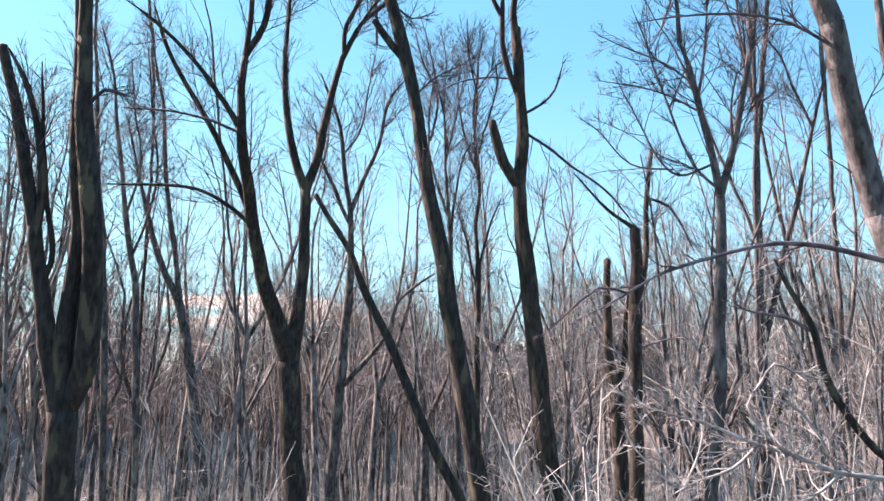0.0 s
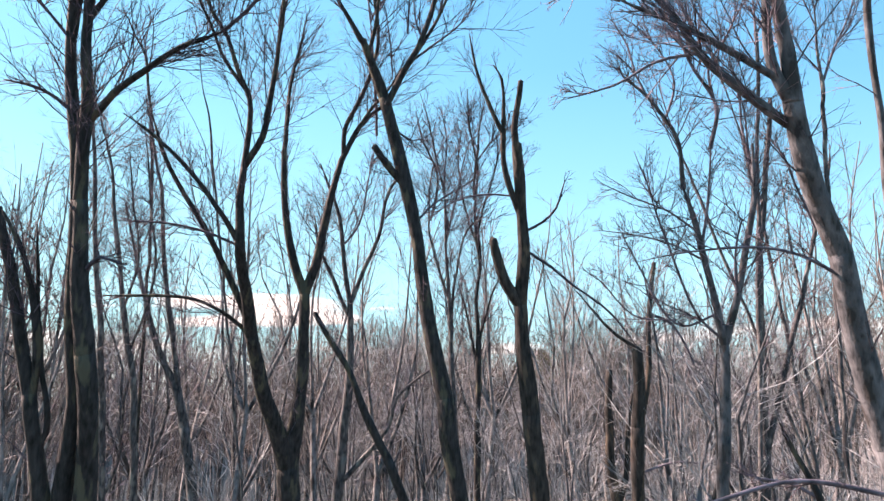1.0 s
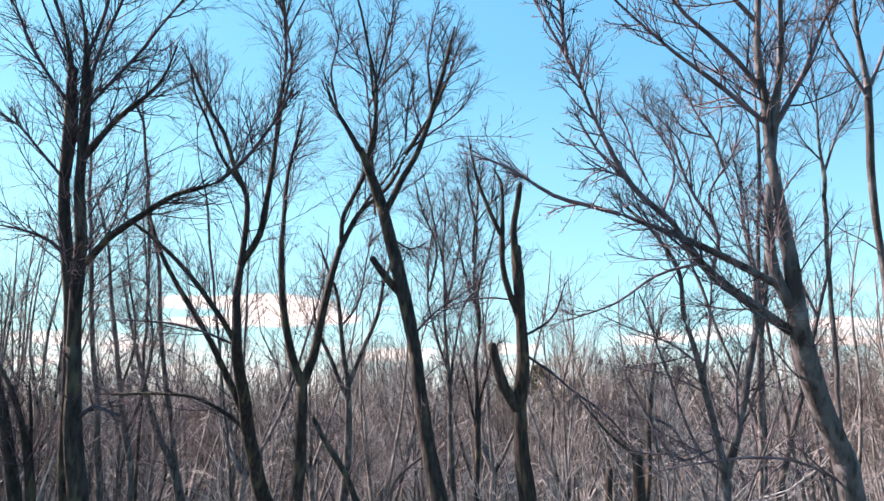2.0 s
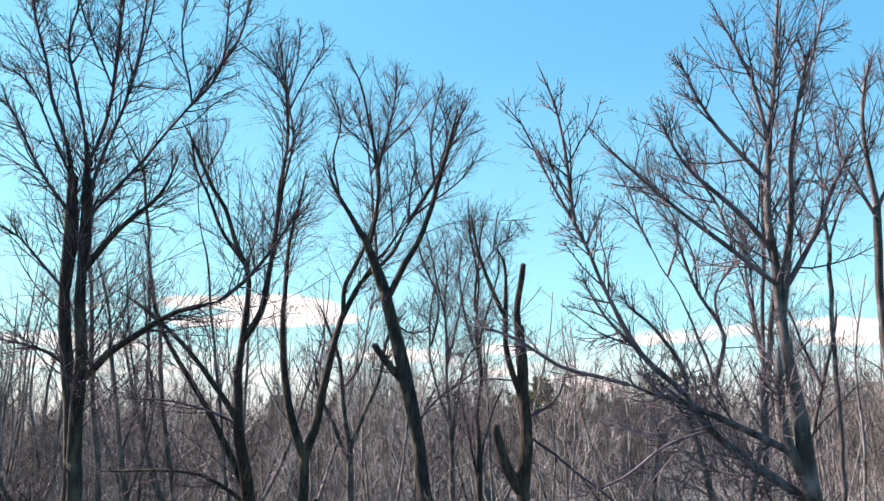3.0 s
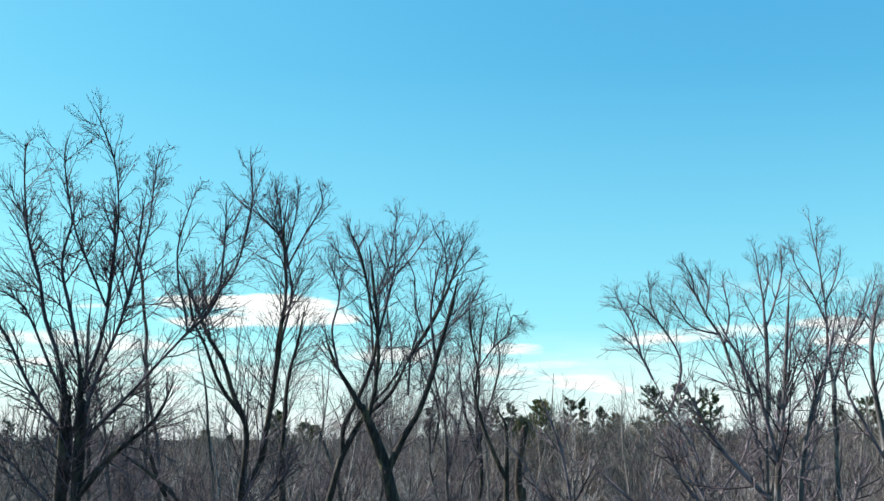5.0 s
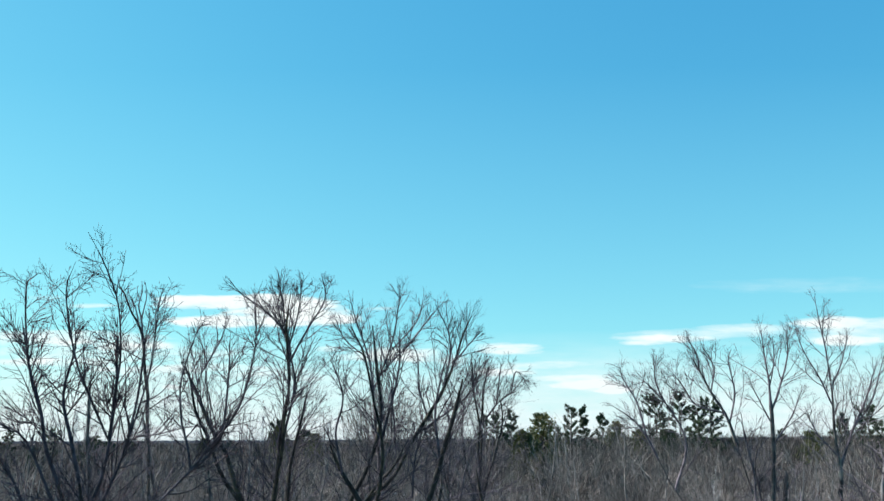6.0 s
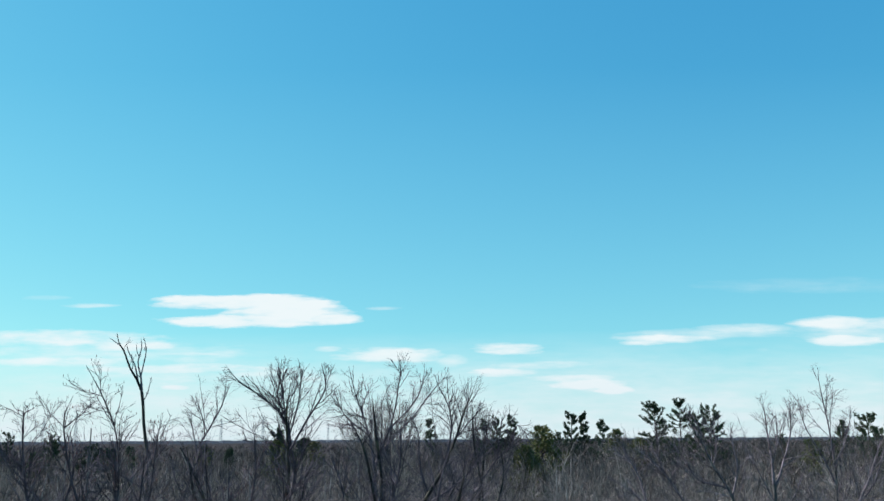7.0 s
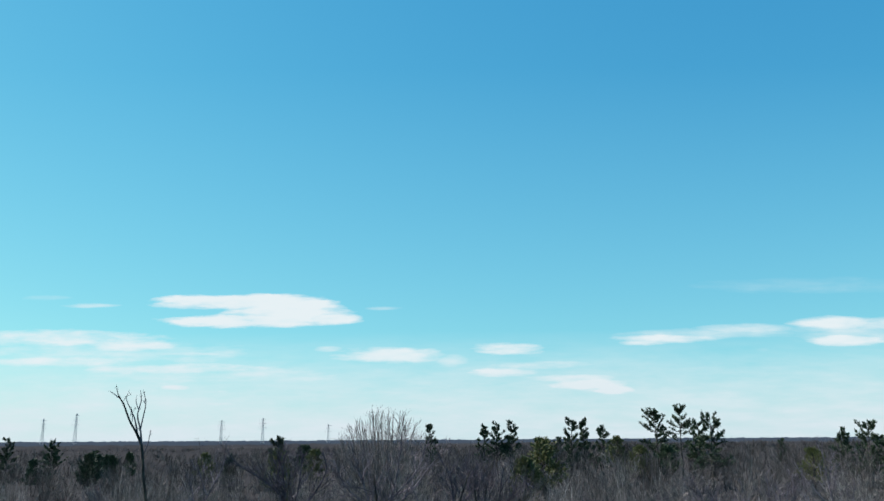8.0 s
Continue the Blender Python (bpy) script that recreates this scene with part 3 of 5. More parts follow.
tree_c.finish(1.0, 0.7)
tree_d = Tree(3.14, 14.32, "snapped twin-stemmed dead trunk with blunt tops", BARK_DEAD, TWIG_DARK)
tree_d.limb(0.128, 0.121, (0.00, 0.00, -0.15), (-0.10, -0.42, 5.00), (-0.12, -0.53, 5.81), (-0.14, -0.66, 6.74))
tree_d.limb(0.095, 0.062, (-0.14, -0.66, 6.74), (-0.27, -0.76, 7.40), (-0.27, -0.85, 8.07), (-0.25, -0.98, 9.03))
tree_d.limb(0.061, 0.031, (-0.15, -0.67, 6.80), (-0.00, -0.74, 7.30), (0.06, -0.85, 8.07), (0.14, -0.93, 8.64))
tree_d.finish(1.5, 0.6)
tree_e = Tree(2.91, 13.12, "straight dark trunk broken off at mid-height", BARK_DEAD, TWIG_GREY)
tree_e.limb(0.117, 0.104, (0.00, 0.00, -0.15), (0.09, -0.43, 5.08), (0.12, -0.58, 6.16), (0.13, -0.73, 7.19), (0.16, -0.85, 8.06))
tree_e.limb(0.104, 0.081, (0.16, -0.85, 8.06), (0.20, -0.93, 8.68), (0.18, -1.02, 9.25))
tree_e.limb(0.052, 0.038, (0.16, -0.83, 7.90), (0.40, -0.77, 8.90), (0.49, -0.69, 9.77), (0.65, -0.62, 10.73))
tree_e.limb(0.032, 0.012, (0.18, -1.02, 9.25), (-0.12, -0.95, 9.51), (-0.45, -0.91, 9.90), (-0.74, -0.86, 10.26))
tree_e.limb(0.029, 0.012, (0.51, -0.68, 9.86), (0.82, -0.73, 9.71), (1.01, -0.76, 9.37), (1.16, -0.77, 8.95))
tree_e.limb(0.024, 0.012, (0.14, -0.75, 7.35), (0.69, -0.77, 7.53), (1.13, -0.77, 7.51))
tree_e.finish(0.9, 0.7)
tree_f = Tree(2.82, 10.61, "pale grey maple forking into a spread of rising stems", BARK_PALE, TWIG_GREY)
tree_f.limb(0.084, 0.080, (0.00, 0.00, -0.15), (0.50, -0.45, 5.26), (0.59, -0.53, 5.85), (0.65, -0.62, 6.53), (0.71, -0.72, 7.22), (0.72, -0.82, 7.92))
tree_f.limb(0.080, 0.059, (0.72, -0.82, 7.92), (0.76, -0.90, 8.49), (0.77, -0.97, 9.03))
tree_f.limb(0.055, 0.033, (0.77, -0.97, 9.03), (0.67, -1.07, 9.57), (0.56, -1.16, 10.07), (0.46, -1.24, 10.50), (0.30, -1.32, 10.97))
tree_f.limb(0.032, 0.013, (0.30, -1.32, 10.97), (0.22, -1.45, 11.62), (-0.13, -1.55, 12.12), (-0.45, -1.62, 12.40), (-0.51, -1.67, 12.57))
tree_f.limb(0.055, 0.033, (0.77, -0.97, 9.03), (0.95, -1.05, 9.57), (1.08, -1.14, 10.23), (1.19, -1.24, 10.90), (1.24, -1.33, 11.58))
tree_f.limb(0.023, 0.010, (0.51, -1.20, 10.27), (0.64, -1.26, 10.89), (0.70, -1.33, 11.58))
tree_f.limb(0.020, 0.010, (0.96, -1.06, 9.63), (0.92, -1.18, 10.14), (1.03, -1.30, 10.63))
tree_f.limb(0.019, 0.010, (0.76, -0.98, 9.08), (0.43, -1.06, 9.42), (0.15, -1.17, 10.07), (-0.12, -1.31, 10.87), (-0.32, -1.41, 11.46))
tree_f.limb(0.029, 0.013, (0.69, -1.32, 11.52), (0.76, -1.45, 12.06), (0.45, -1.58, 12.62), (0.27, -1.69, 13.03), (0.13, -1.79, 13.45))
tree_f.limb(0.016, 0.006, (0.45, -1.58, 12.62), (0.35, -1.69, 13.18), (-0.04, -1.78, 13.60), (-0.25, -1.85, 13.88))
tree_f.limb(0.019, 0.010, (0.76, -1.45, 12.06), (0.66, -1.57, 12.55), (0.95, -1.68, 13.03), (1.09, -1.80, 13.51))
tree_f.limb(0.016, 0.006, (0.56, -1.16, 10.07), (0.15, -1.24, 10.26), (-0.29, -1.31, 10.36), (-0.81, -1.37, 10.43))
tree_f.limb(0.016, 0.006, (0.47, -1.23, 10.43), (0.09, -1.31, 10.69), (-0.35, -1.38, 10.85), (-0.79, -1.45, 11.03))
tree_f.limb(0.019, 0.006, (0.69, -1.04, 9.42), (0.23, -1.07, 9.27), (-0.06, -1.15, 9.50), (-0.34, -1.27, 10.03), (-0.62, -1.39, 10.59))
tree_f.limb(0.013, 0.006, (0.15, -1.09, 9.33), (-0.39, -1.14, 9.40), (-0.81, -1.24, 9.81), (-1.10, -1.31, 9.98))
tree_f.finish(0.13, 0.9, 5.5, buds=True)
tree_g = Tree(-4.43, 9.7, "thick-trunked grey maple with several upright stems", BARK_DARK, TWIG_DARK)
tree_g.limb(0.216, 0.170, (0.00, 0.00, -0.15), (0.13, -0.45, 5.37), (0.15, -0.53, 5.91), (0.15, -0.59, 6.34))
tree_g.limb(0.115, 0.081, (0.15, -0.58, 6.30), (0.00, -0.69, 6.90), (-0.08, -0.79, 7.41), (-0.15, -0.88, 7.91), (-0.21, -0.98, 8.42))
tree_g.limb(0.079, 0.059, (-0.21, -0.98, 8.42), (-0.33, -1.07, 9.07), (-0.48, -1.16, 9.73), (-0.68, -1.27, 10.53))
tree_g.limb(0.052, 0.029, (-0.19, -0.95, 8.28), (-0.13, -1.06, 8.87), (-0.21, -1.19, 9.58), (-0.36, -1.29, 10.10), (-0.55, -1.36, 10.45))
tree_g.limb(0.035, 0.018, (-0.12, -0.85, 7.73), (0.01, -0.91, 8.14), (-0.11, -1.01, 8.75), (-0.15, -1.11, 9.40), (-0.20, -1.25, 10.33))
tree_g.limb(0.112, 0.080, (0.15, -0.59, 6.34), (0.15, -0.70, 7.03), (0.21, -0.81, 7.73), (0.28, -0.91, 8.30), (0.24, -1.01, 8.95), (0.23, -1.12, 9.61), (0.24, -1.23, 10.33), (0.25, -1.28, 10.61))
tree_g.limb(0.130, 0.116, (0.15, -0.58, 6.26), (0.40, -0.71, 6.84), (0.46, -0.85, 7.52), (0.49, -1.00, 8.21), (0.45, -1.14, 8.84))
tree_g.limb(0.116, 0.081, (0.45, -1.14, 8.84), (0.40, -1.23, 9.49), (0.35, -1.33, 10.21), (0.33, -1.38, 10.58))
tree_g.limb(0.082, 0.060, (0.25, -1.28, 10.61), (0.20, -1.42, 11.40), (0.15, -1.54, 12.12), (0.17, -1.69, 12.97), (0.20, -1.83, 13.77))
tree_g.limb(0.075, 0.059, (0.33, -1.38, 10.58), (0.37, -1.52, 11.37), (0.36, -1.67, 12.27), (0.39, -1.79, 12.99), (0.41, -1.92, 13.71))
tree_g.limb(0.052, 0.025, (0.16, -1.61, 12.50), (0.25, -1.77, 13.34), (0.18, -1.91, 13.98), (0.11, -1.99, 14.26))
tree_g.limb(0.023, 0.009, (0.11, -1.99, 14.26), (-0.01, -2.07, 14.61), (-0.08, -2.15, 14.99), (-0.22, -2.25, 15.51), (-0.33, -2.35, 16.10))
tree_g.limb(0.057, 0.025, (0.37, -1.71, 12.53), (0.39, -1.86, 13.25), (0.42, -2.01, 13.95), (0.39, -2.10, 14.28))
tree_g.limb(0.023, 0.009, (0.39, -2.10, 14.28), (0.31, -2.16, 14.71), (0.19, -2.23, 15.23), (0.30, -2.31, 15.76), (0.26, -2.35, 16.10))
tree_g.limb(0.023, 0.009, (0.41, -1.98, 13.82), (0.60, -2.06, 14.33), (0.71, -2.16, 14.91), (0.77, -2.25, 15.43), (0.75, -2.35, 16.09))
tree_g.limb(0.023, 0.009, (0.40, -1.86, 13.38), (0.63, -2.01, 14.08), (0.86, -2.14, 14.58), (1.02, -2.28, 15.21), (1.15, -2.45, 16.04))
tree_g.limb(0.044, 0.027, (0.37, -1.53, 11.45), (0.85, -1.77, 11.79), (1.47, -2.00, 12.09), (2.08, -2.21, 12.23))
tree_g.limb(0.025, 0.011, (2.08, -2.21, 12.23), (2.48, -2.38, 12.51), (2.77, -2.56, 12.81), (3.00, -2.74, 13.13))
tree_g.limb(0.023, 0.008, (0.40, -1.84, 13.25), (1.13, -2.11, 13.91), (1.62, -2.35, 14.35), (2.04, -2.59, 14.78), (2.32, -2.80, 15.01))
tree_g.limb(0.017, 0.008, (1.62, -2.35, 14.35), (2.02, -2.52, 14.74), (2.14, -2.72, 15.31), (2.19, -2.91, 15.75))
tree_g.limb(0.038, 0.015, (0.38, -1.74, 12.66), (0.82, -1.85, 13.13), (1.28, -1.95, 13.54), (1.48, -2.05, 13.92))
tree_g.limb(0.029, 0.014, (0.38, -1.27, 9.75), (0.62, -1.39, 9.90), (0.95, -1.47, 9.79))
tree_g.limb(0.024, 0.011, (0.19, -1.45, 11.60), (0.02, -1.56, 11.76), (-0.10, -1.66, 11.83), (-0.50, -1.77, 11.90))
tree_g.limb(0.021, 0.009, (0.16, -1.60, 12.43), (-0.07, -1.72, 12.74), (-0.31, -1.84, 13.04), (-0.56, -1.95, 13.20))
tree_g.limb(0.023, 0.009, (0.18, -1.75, 13.33), (-0.22, -1.95, 13.97), (-0.49, -2.13, 14.52), (-0.79, -2.26, 14.74))
tree_g.limb(0.017, 0.009, (0.21, -1.85, 13.69), (-0.06, -2.03, 14.38), (-0.29, -2.18, 14.81), (-0.63, -2.30, 14.98))
tree_g.limb(0.014, 0.006, (0.68, -2.13, 14.75), (0.41, -2.50, 15.63), (0.37, -2.84, 16.30), (0.58, -3.12, 16.56))
tree_g.limb(0.014, 0.006, (0.68, -2.13, 14.75), (0.88, -2.50, 15.63), (0.92, -2.84, 16.29), (0.70, -3.16, 16.87))
tree_g.limb(0.014, 0.006, (0.84, -2.12, 14.53), (1.17, -2.48, 15.37), (1.34, -2.79, 15.92), (1.50, -3.08, 16.28))
tree_g.limb(0.014, 0.006, (-0.07, -2.14, 14.96), (-0.15, -2.49, 15.64), (-0.07, -2.84, 16.36), (0.18, -3.10, 16.44))
tree_g.limb(0.014, 0.006, (1.70, -2.39, 14.43), (1.58, -2.56, 15.28), (1.71, -2.66, 15.70), (1.83, -2.74, 16.00))
tree_g.limb(0.014, 0.006, (1.95, -2.49, 14.67), (2.29, -2.65, 15.19), (2.45, -2.81, 15.71), (2.43, -2.98, 16.29))
tree_g.finish(0.1, 0.85, 8.5, buds=True)
tree_h = Tree(-2.48, 17.03, "slender grey maple with a tight v-shaped crown")
tree_h.limb(0.123, 0.109, (0.00, 0.00, -0.15), (0.22, -0.41, 4.83), (0.29, -0.54, 5.80), (0.37, -0.67, 6.69), (0.45, -0.79, 7.59))
tree_h.limb(0.104, 0.057, (0.45, -0.79, 7.59), (0.54, -0.97, 8.61), (0.62, -1.16, 9.76), (0.62, -1.32, 10.62))
tree_h.limb(0.053, 0.027, (0.62, -1.32, 10.62), (0.48, -1.49, 11.61), (0.36, -1.65, 12.55), (-0.00, -1.82, 13.49))
tree_h.limb(0.047, 0.027, (0.62, -1.32, 10.62), (0.94, -1.45, 11.38), (1.20, -1.55, 11.96), (1.42, -1.71, 12.90), (1.77, -1.80, 13.36))
tree_h.limb(0.047, 0.021, (0.62, -1.26, 10.31), (0.30, -1.40, 11.03), (0.01, -1.53, 11.66), (-0.11, -1.67, 12.42))
tree_h.limb(0.057, 0.041, (0.40, -0.71, 7.02), (0.95, -0.83, 7.59), (1.41, -0.94, 8.15))
tree_h.limb(0.042, 0.016, (1.41, -0.94, 8.15), (1.59, -1.03, 8.72), (1.99, -1.09, 9.11), (2.46, -1.15, 9.39))
tree_h.limb(0.026, 0.010, (0.45, -1.52, 11.78), (0.83, -1.64, 12.24), (1.01, -1.82, 13.14), (1.18, -2.00, 14.04))
tree_h.limb(0.030, 0.022, (1.18, -2.00, 14.04), (1.20, -2.90, 14.75), (1.19, -3.83, 15.60))
tree_h.limb(0.022, 0.007, (1.19, -3.83, 15.60), (1.10, -3.93, 16.20), (0.87, -4.03, 16.90), (0.73, -4.13, 17.43))
tree_h.limb(0.022, 0.007, (1.19, -3.83, 15.60), (1.47, -3.93, 16.28), (1.63, -4.03, 16.90), (1.69, -4.13, 17.51))
tree_h.limb(0.020, 0.007, (1.30, -3.83, 15.88), (1.88, -3.93, 16.48), (2.29, -4.03, 16.99), (2.50, -4.13, 17.22))
tree_h.limb(0.016, 0.006, (1.49, -3.93, 16.30), (2.00, -4.03, 16.90), (2.13, -4.13, 17.36))
tree_h.limb(0.016, 0.006, (1.10, -3.93, 16.20), (0.67, -4.03, 16.55), (0.46, -4.13, 17.00))
tree_h.finish(0.135)
tree_i = Tree(1.9, 13.32, "thin leaning trunk fallen against another tree", BARK_DARK)
tree_i.limb(0.079, 0.071, (0.00, 0.00, -0.15), (-1.60, -0.43, 5.08), (-2.02, -0.54, 5.88), (-2.37, -0.66, 6.70), (-2.73, -0.78, 7.58))
tree_i.limb(0.069, 0.041, (-2.73, -0.78, 7.58), (-3.09, -0.88, 8.30), (-3.36, -0.98, 8.97), (-3.68, -1.05, 9.47), (-3.91, -1.10, 9.88))
tree_i.finish(1.5)
tree_m = Tree(5.71, 15.33, "upright maple trunk with a forked side stem")
tree_m.limb(0.110, 0.103, (0.00, 0.00, -0.15), (0.11, -0.42, 4.91), (0.15, -0.57, 5.98), (0.16, -0.68, 6.78), (0.19, -0.79, 7.59))
tree_m.limb(0.093, 0.071, (0.19, -0.79, 7.59), (0.19, -0.94, 8.61), (0.22, -1.08, 9.65), (0.23, -1.23, 10.71))
tree_m.limb(0.067, 0.039, (0.23, -1.23, 10.71), (0.30, -1.41, 11.76), (0.45, -1.62, 13.05), (0.54, -1.81, 14.12))
tree_m.limb(0.065, 0.042, (0.19, -0.79, 7.59), (0.41, -0.89, 8.30), (0.64, -1.01, 9.13), (0.86, -1.12, 9.96), (1.12, -1.26, 10.91))
tree_m.limb(0.043, 0.019, (1.12, -1.26, 10.91), (1.36, -1.42, 11.86), (1.57, -1.58, 12.71), (1.63, -1.68, 13.24))
tree_m.limb(0.029, 0.014, (1.32, -1.39, 11.69), (1.06, -1.50, 12.29), (0.76, -1.63, 13.04), (0.40, -1.72, 13.47))
tree_m.limb(0.028, 0.014, (0.34, -1.47, 12.11), (0.01, -1.69, 13.30), (-0.08, -1.86, 14.14), (-0.27, -2.06, 15.19))
tree_m.limb(0.028, 0.009, (0.32, -1.43, 11.88), (0.10, -1.63, 12.91), (0.02, -1.83, 13.93), (-0.19, -1.97, 14.54))
tree_m.finish(0.135)
tree_n = Tree(-6.11, 16.73, "slim grey maple with thin upright branches")
tree_n.limb(0.070, 0.067, (0.00, 0.00, -0.15), (-0.00, -0.41, 4.88), (-0.00, -0.61, 6.27), (-0.03, -0.82, 7.81), (-0.09, -1.01, 9.16))
tree_n.limb(0.067, 0.040, (-0.09, -1.01, 9.16), (-0.29, -1.17, 10.31), (-0.47, -1.35, 11.58), (-0.60, -1.50, 12.65))
tree_n.limb(0.037, 0.016, (-0.60, -1.50, 12.65), (-0.70, -1.63, 13.59), (-0.97, -1.77, 14.56))
tree_n.limb(0.031, 0.016, (-0.32, -1.21, 10.54), (-0.05, -1.33, 11.46), (-0.20, -1.50, 12.64), (-0.30, -1.65, 13.71))
tree_n.limb(0.031, 0.016, (-0.18, -1.09, 9.68), (0.12, -1.20, 10.53), (0.29, -1.35, 11.58), (0.14, -1.53, 12.87), (0.00, -1.73, 14.31))
tree_n.finish(0.135)
tree_o = Tree(-4.63, 17.93, "grey twin-stemmed maple with a knotted trunk")
tree_o.limb(0.135, 0.113, (0.00, 0.00, -0.15), (-0.43, -0.40, 4.78), (-0.60, -0.56, 5.93), (-0.75, -0.72, 7.11), (-0.90, -0.88, 8.18))
tree_o.limb(0.110, 0.048, (-0.90, -0.88, 8.18), (-1.06, -0.98, 8.91), (-1.36, -1.06, 9.52), (-1.63, -1.17, 10.25), (-1.88, -1.29, 11.15))
tree_o.limb(0.072, 0.040, (-0.97, -0.92, 8.51), (-1.10, -1.04, 9.39), (-1.27, -1.20, 10.50), (-1.43, -1.39, 11.87), (-1.53, -1.60, 13.38))
tree_o.limb(0.040, 0.017, (-1.53, -1.60, 13.38), (-1.75, -1.75, 14.41), (-1.95, -1.89, 15.45))
tree_o.limb(0.049, 0.044, (-0.60, -0.56, 5.93), (-0.52, -0.64, 6.51), (-0.50, -0.70, 6.93))
tree_o.limb(0.045, 0.017, (-1.88, -1.29, 11.15), (-2.12, -1.43, 12.12), (-2.34, -1.57, 13.13))
tree_o.finish(0.135)
tree_q = Tree(-7.02, 17.63, "thin straight grey trunk")
tree_q.limb(0.085, 0.067, (0.00, 0.00, -0.15), (-0.07, -0.40, 4.82), (-0.12, -0.71, 6.98), (-0.16, -0.94, 8.63), (-0.25, -1.17, 10.31))
tree_q.limb(0.065, 0.028, (-0.25, -1.17, 10.31), (-0.43, -1.42, 12.07), (-0.50, -1.62, 13.52), (-0.59, -1.85, 15.13), (-0.54, -2.02, 16.38))
tree_q.finish(0.135)
tree_j = Tree(0.84, 21.15, "slim dark trunk with a fan of upright twigs", BARK_DARK, TWIG_DARK)
tree_j.limb(0.096, 0.079, (0.00, 0.00, -0.15), (0.03, -0.38, 4.52), (0.05, -0.67, 6.57), (0.08, -0.95, 8.54), (0.12, -1.19, 10.26))
tree_j.limb(0.059, 0.027, (0.12, -1.19, 10.26), (0.08, -1.35, 11.42), (0.20, -1.51, 12.60), (0.03, -1.68, 13.79))
tree_j.limb(0.039, 0.020, (0.12, -1.19, 10.26), (0.45, -1.35, 11.42), (0.75, -1.45, 12.15))
tree_j.limb(0.039, 0.020, (0.10, -1.10, 9.63), (-0.14, -1.27, 10.84), (-0.40, -1.41, 11.87))
tree_j.limb(0.039, 0.020, (0.17, -1.47, 12.28), (0.06, -1.66, 13.66), (0.14, -1.82, 14.82), (-0.07, -1.99, 15.98), (-0.10, -2.12, 16.94))
tree_j.limb(0.033, 0.013, (0.11, -1.57, 13.03), (0.43, -1.74, 14.24), (0.66, -1.86, 15.10), (0.60, -1.99, 15.98))
tree_j.limb(0.033, 0.013, (0.13, -1.54, 12.78), (-0.23, -1.70, 13.95), (-0.37, -1.85, 14.97), (-0.29, -1.97, 15.84))
tree_j.limb(0.045, 0.012, (0.05, -1.55, 14.03), (0.11, -1.65, 15.02), (0.21, -1.75, 15.88), (0.36, -1.85, 16.74))
tree_j.limb(0.024, 0.010, (0.13, -1.65, 15.09), (0.63, -1.72, 15.70), (1.03, -1.78, 16.02), (1.29, -1.85, 16.33))
tree_j.limb(0.022, 0.010, (0.16, -1.65, 15.45), (-0.09, -1.75, 16.02), (0.00, -1.85, 16.60))
tree_j.limb(0.022, 0.010, (0.53, -1.65, 15.59), (0.62, -1.75, 16.17), (0.68, -1.85, 16.67))
tree_j.limb(0.020, 0.010, (0.94, -1.65, 15.94), (1.09, -1.75, 16.46), (1.40, -1.85, 16.01))
tree_j.finish(0.14)
tree_k = Tree(0.43, 19.14, "slim grey trunk with a narrow crown")
tree_k.limb(0.098, 0.061, (0.00, 0.00, -0.15), (-0.04, -0.39, 4.67), (-0.07, -0.62, 6.26), (-0.11, -0.87, 8.04), (-0.20, -1.12, 9.85))
tree_k.limb(0.059, 0.035, (-0.20, -1.12, 9.85), (-0.23, -1.28, 11.03), (-0.30, -1.44, 12.12))
tree_k.limb(0.035, 0.018, (-0.23, -1.28, 11.03), (-0.57, -1.43, 12.05), (-0.70, -1.59, 13.23), (-0.56, -1.76, 14.43))
tree_k.limb(0.035, 0.018, (-0.21, -1.21, 10.49), (-0.04, -1.39, 11.79), (0.23, -1.52, 12.70), (0.76, -1.57, 13.09))
tree_k.limb(0.035, 0.018, (-0.66, -1.55, 12.91), (-0.47, -1.69, 13.94), (-0.80, -1.80, 14.73), (-0.99, -1.91, 15.52))
tree_k.limb(0.035, 0.012, (-0.30, -1.44, 12.12), (-0.34, -1.62, 13.42), (-0.53, -1.77, 14.47), (-0.73, -1.89, 15.39), (-0.92, -1.99, 16.05))
tree_k.limb(0.029, 0.012, (-0.31, -1.47, 12.36), (-0.05, -1.62, 13.42), (0.17, -1.76, 14.46), (0.47, -1.86, 15.12))
tree_k.limb(0.029, 0.012, (-0.24, -1.51, 12.65), (-0.34, -1.66, 13.68), (-0.27, -1.80, 14.73), (-0.39, -1.93, 15.65))
tree_k.finish(0.135)
tree_r = Tree(4.23, 7.09, "leaning pale grey maple with a wide open crown", BARK_PALE, TWIG_GREY)
tree_r.limb(0.115, 0.108, (0.00, 0.00, -0.15), (-0.26, -0.46, 5.51), (-0.34, -0.62, 6.61), (-0.42, -0.70, 7.25), (-0.57, -0.78, 7.80))
tree_r.limb(0.108, 0.098, (-0.57, -0.78, 7.80), (-0.73, -0.94, 8.44), (-0.89, -1.10, 9.13), (-0.96, -1.17, 9.34))
tree_r.limb(0.098, 0.084, (-0.96, -1.17, 9.34), (-1.18, -1.31, 9.83), (-1.32, -1.45, 10.27), (-1.39, -1.56, 10.49))
tree_r.limb(0.068, 0.040, (-1.39, -1.56, 10.49), (-1.42, -1.65, 10.91), (-1.49, -1.73, 11.26), (-1.57, -1.82, 11.66))
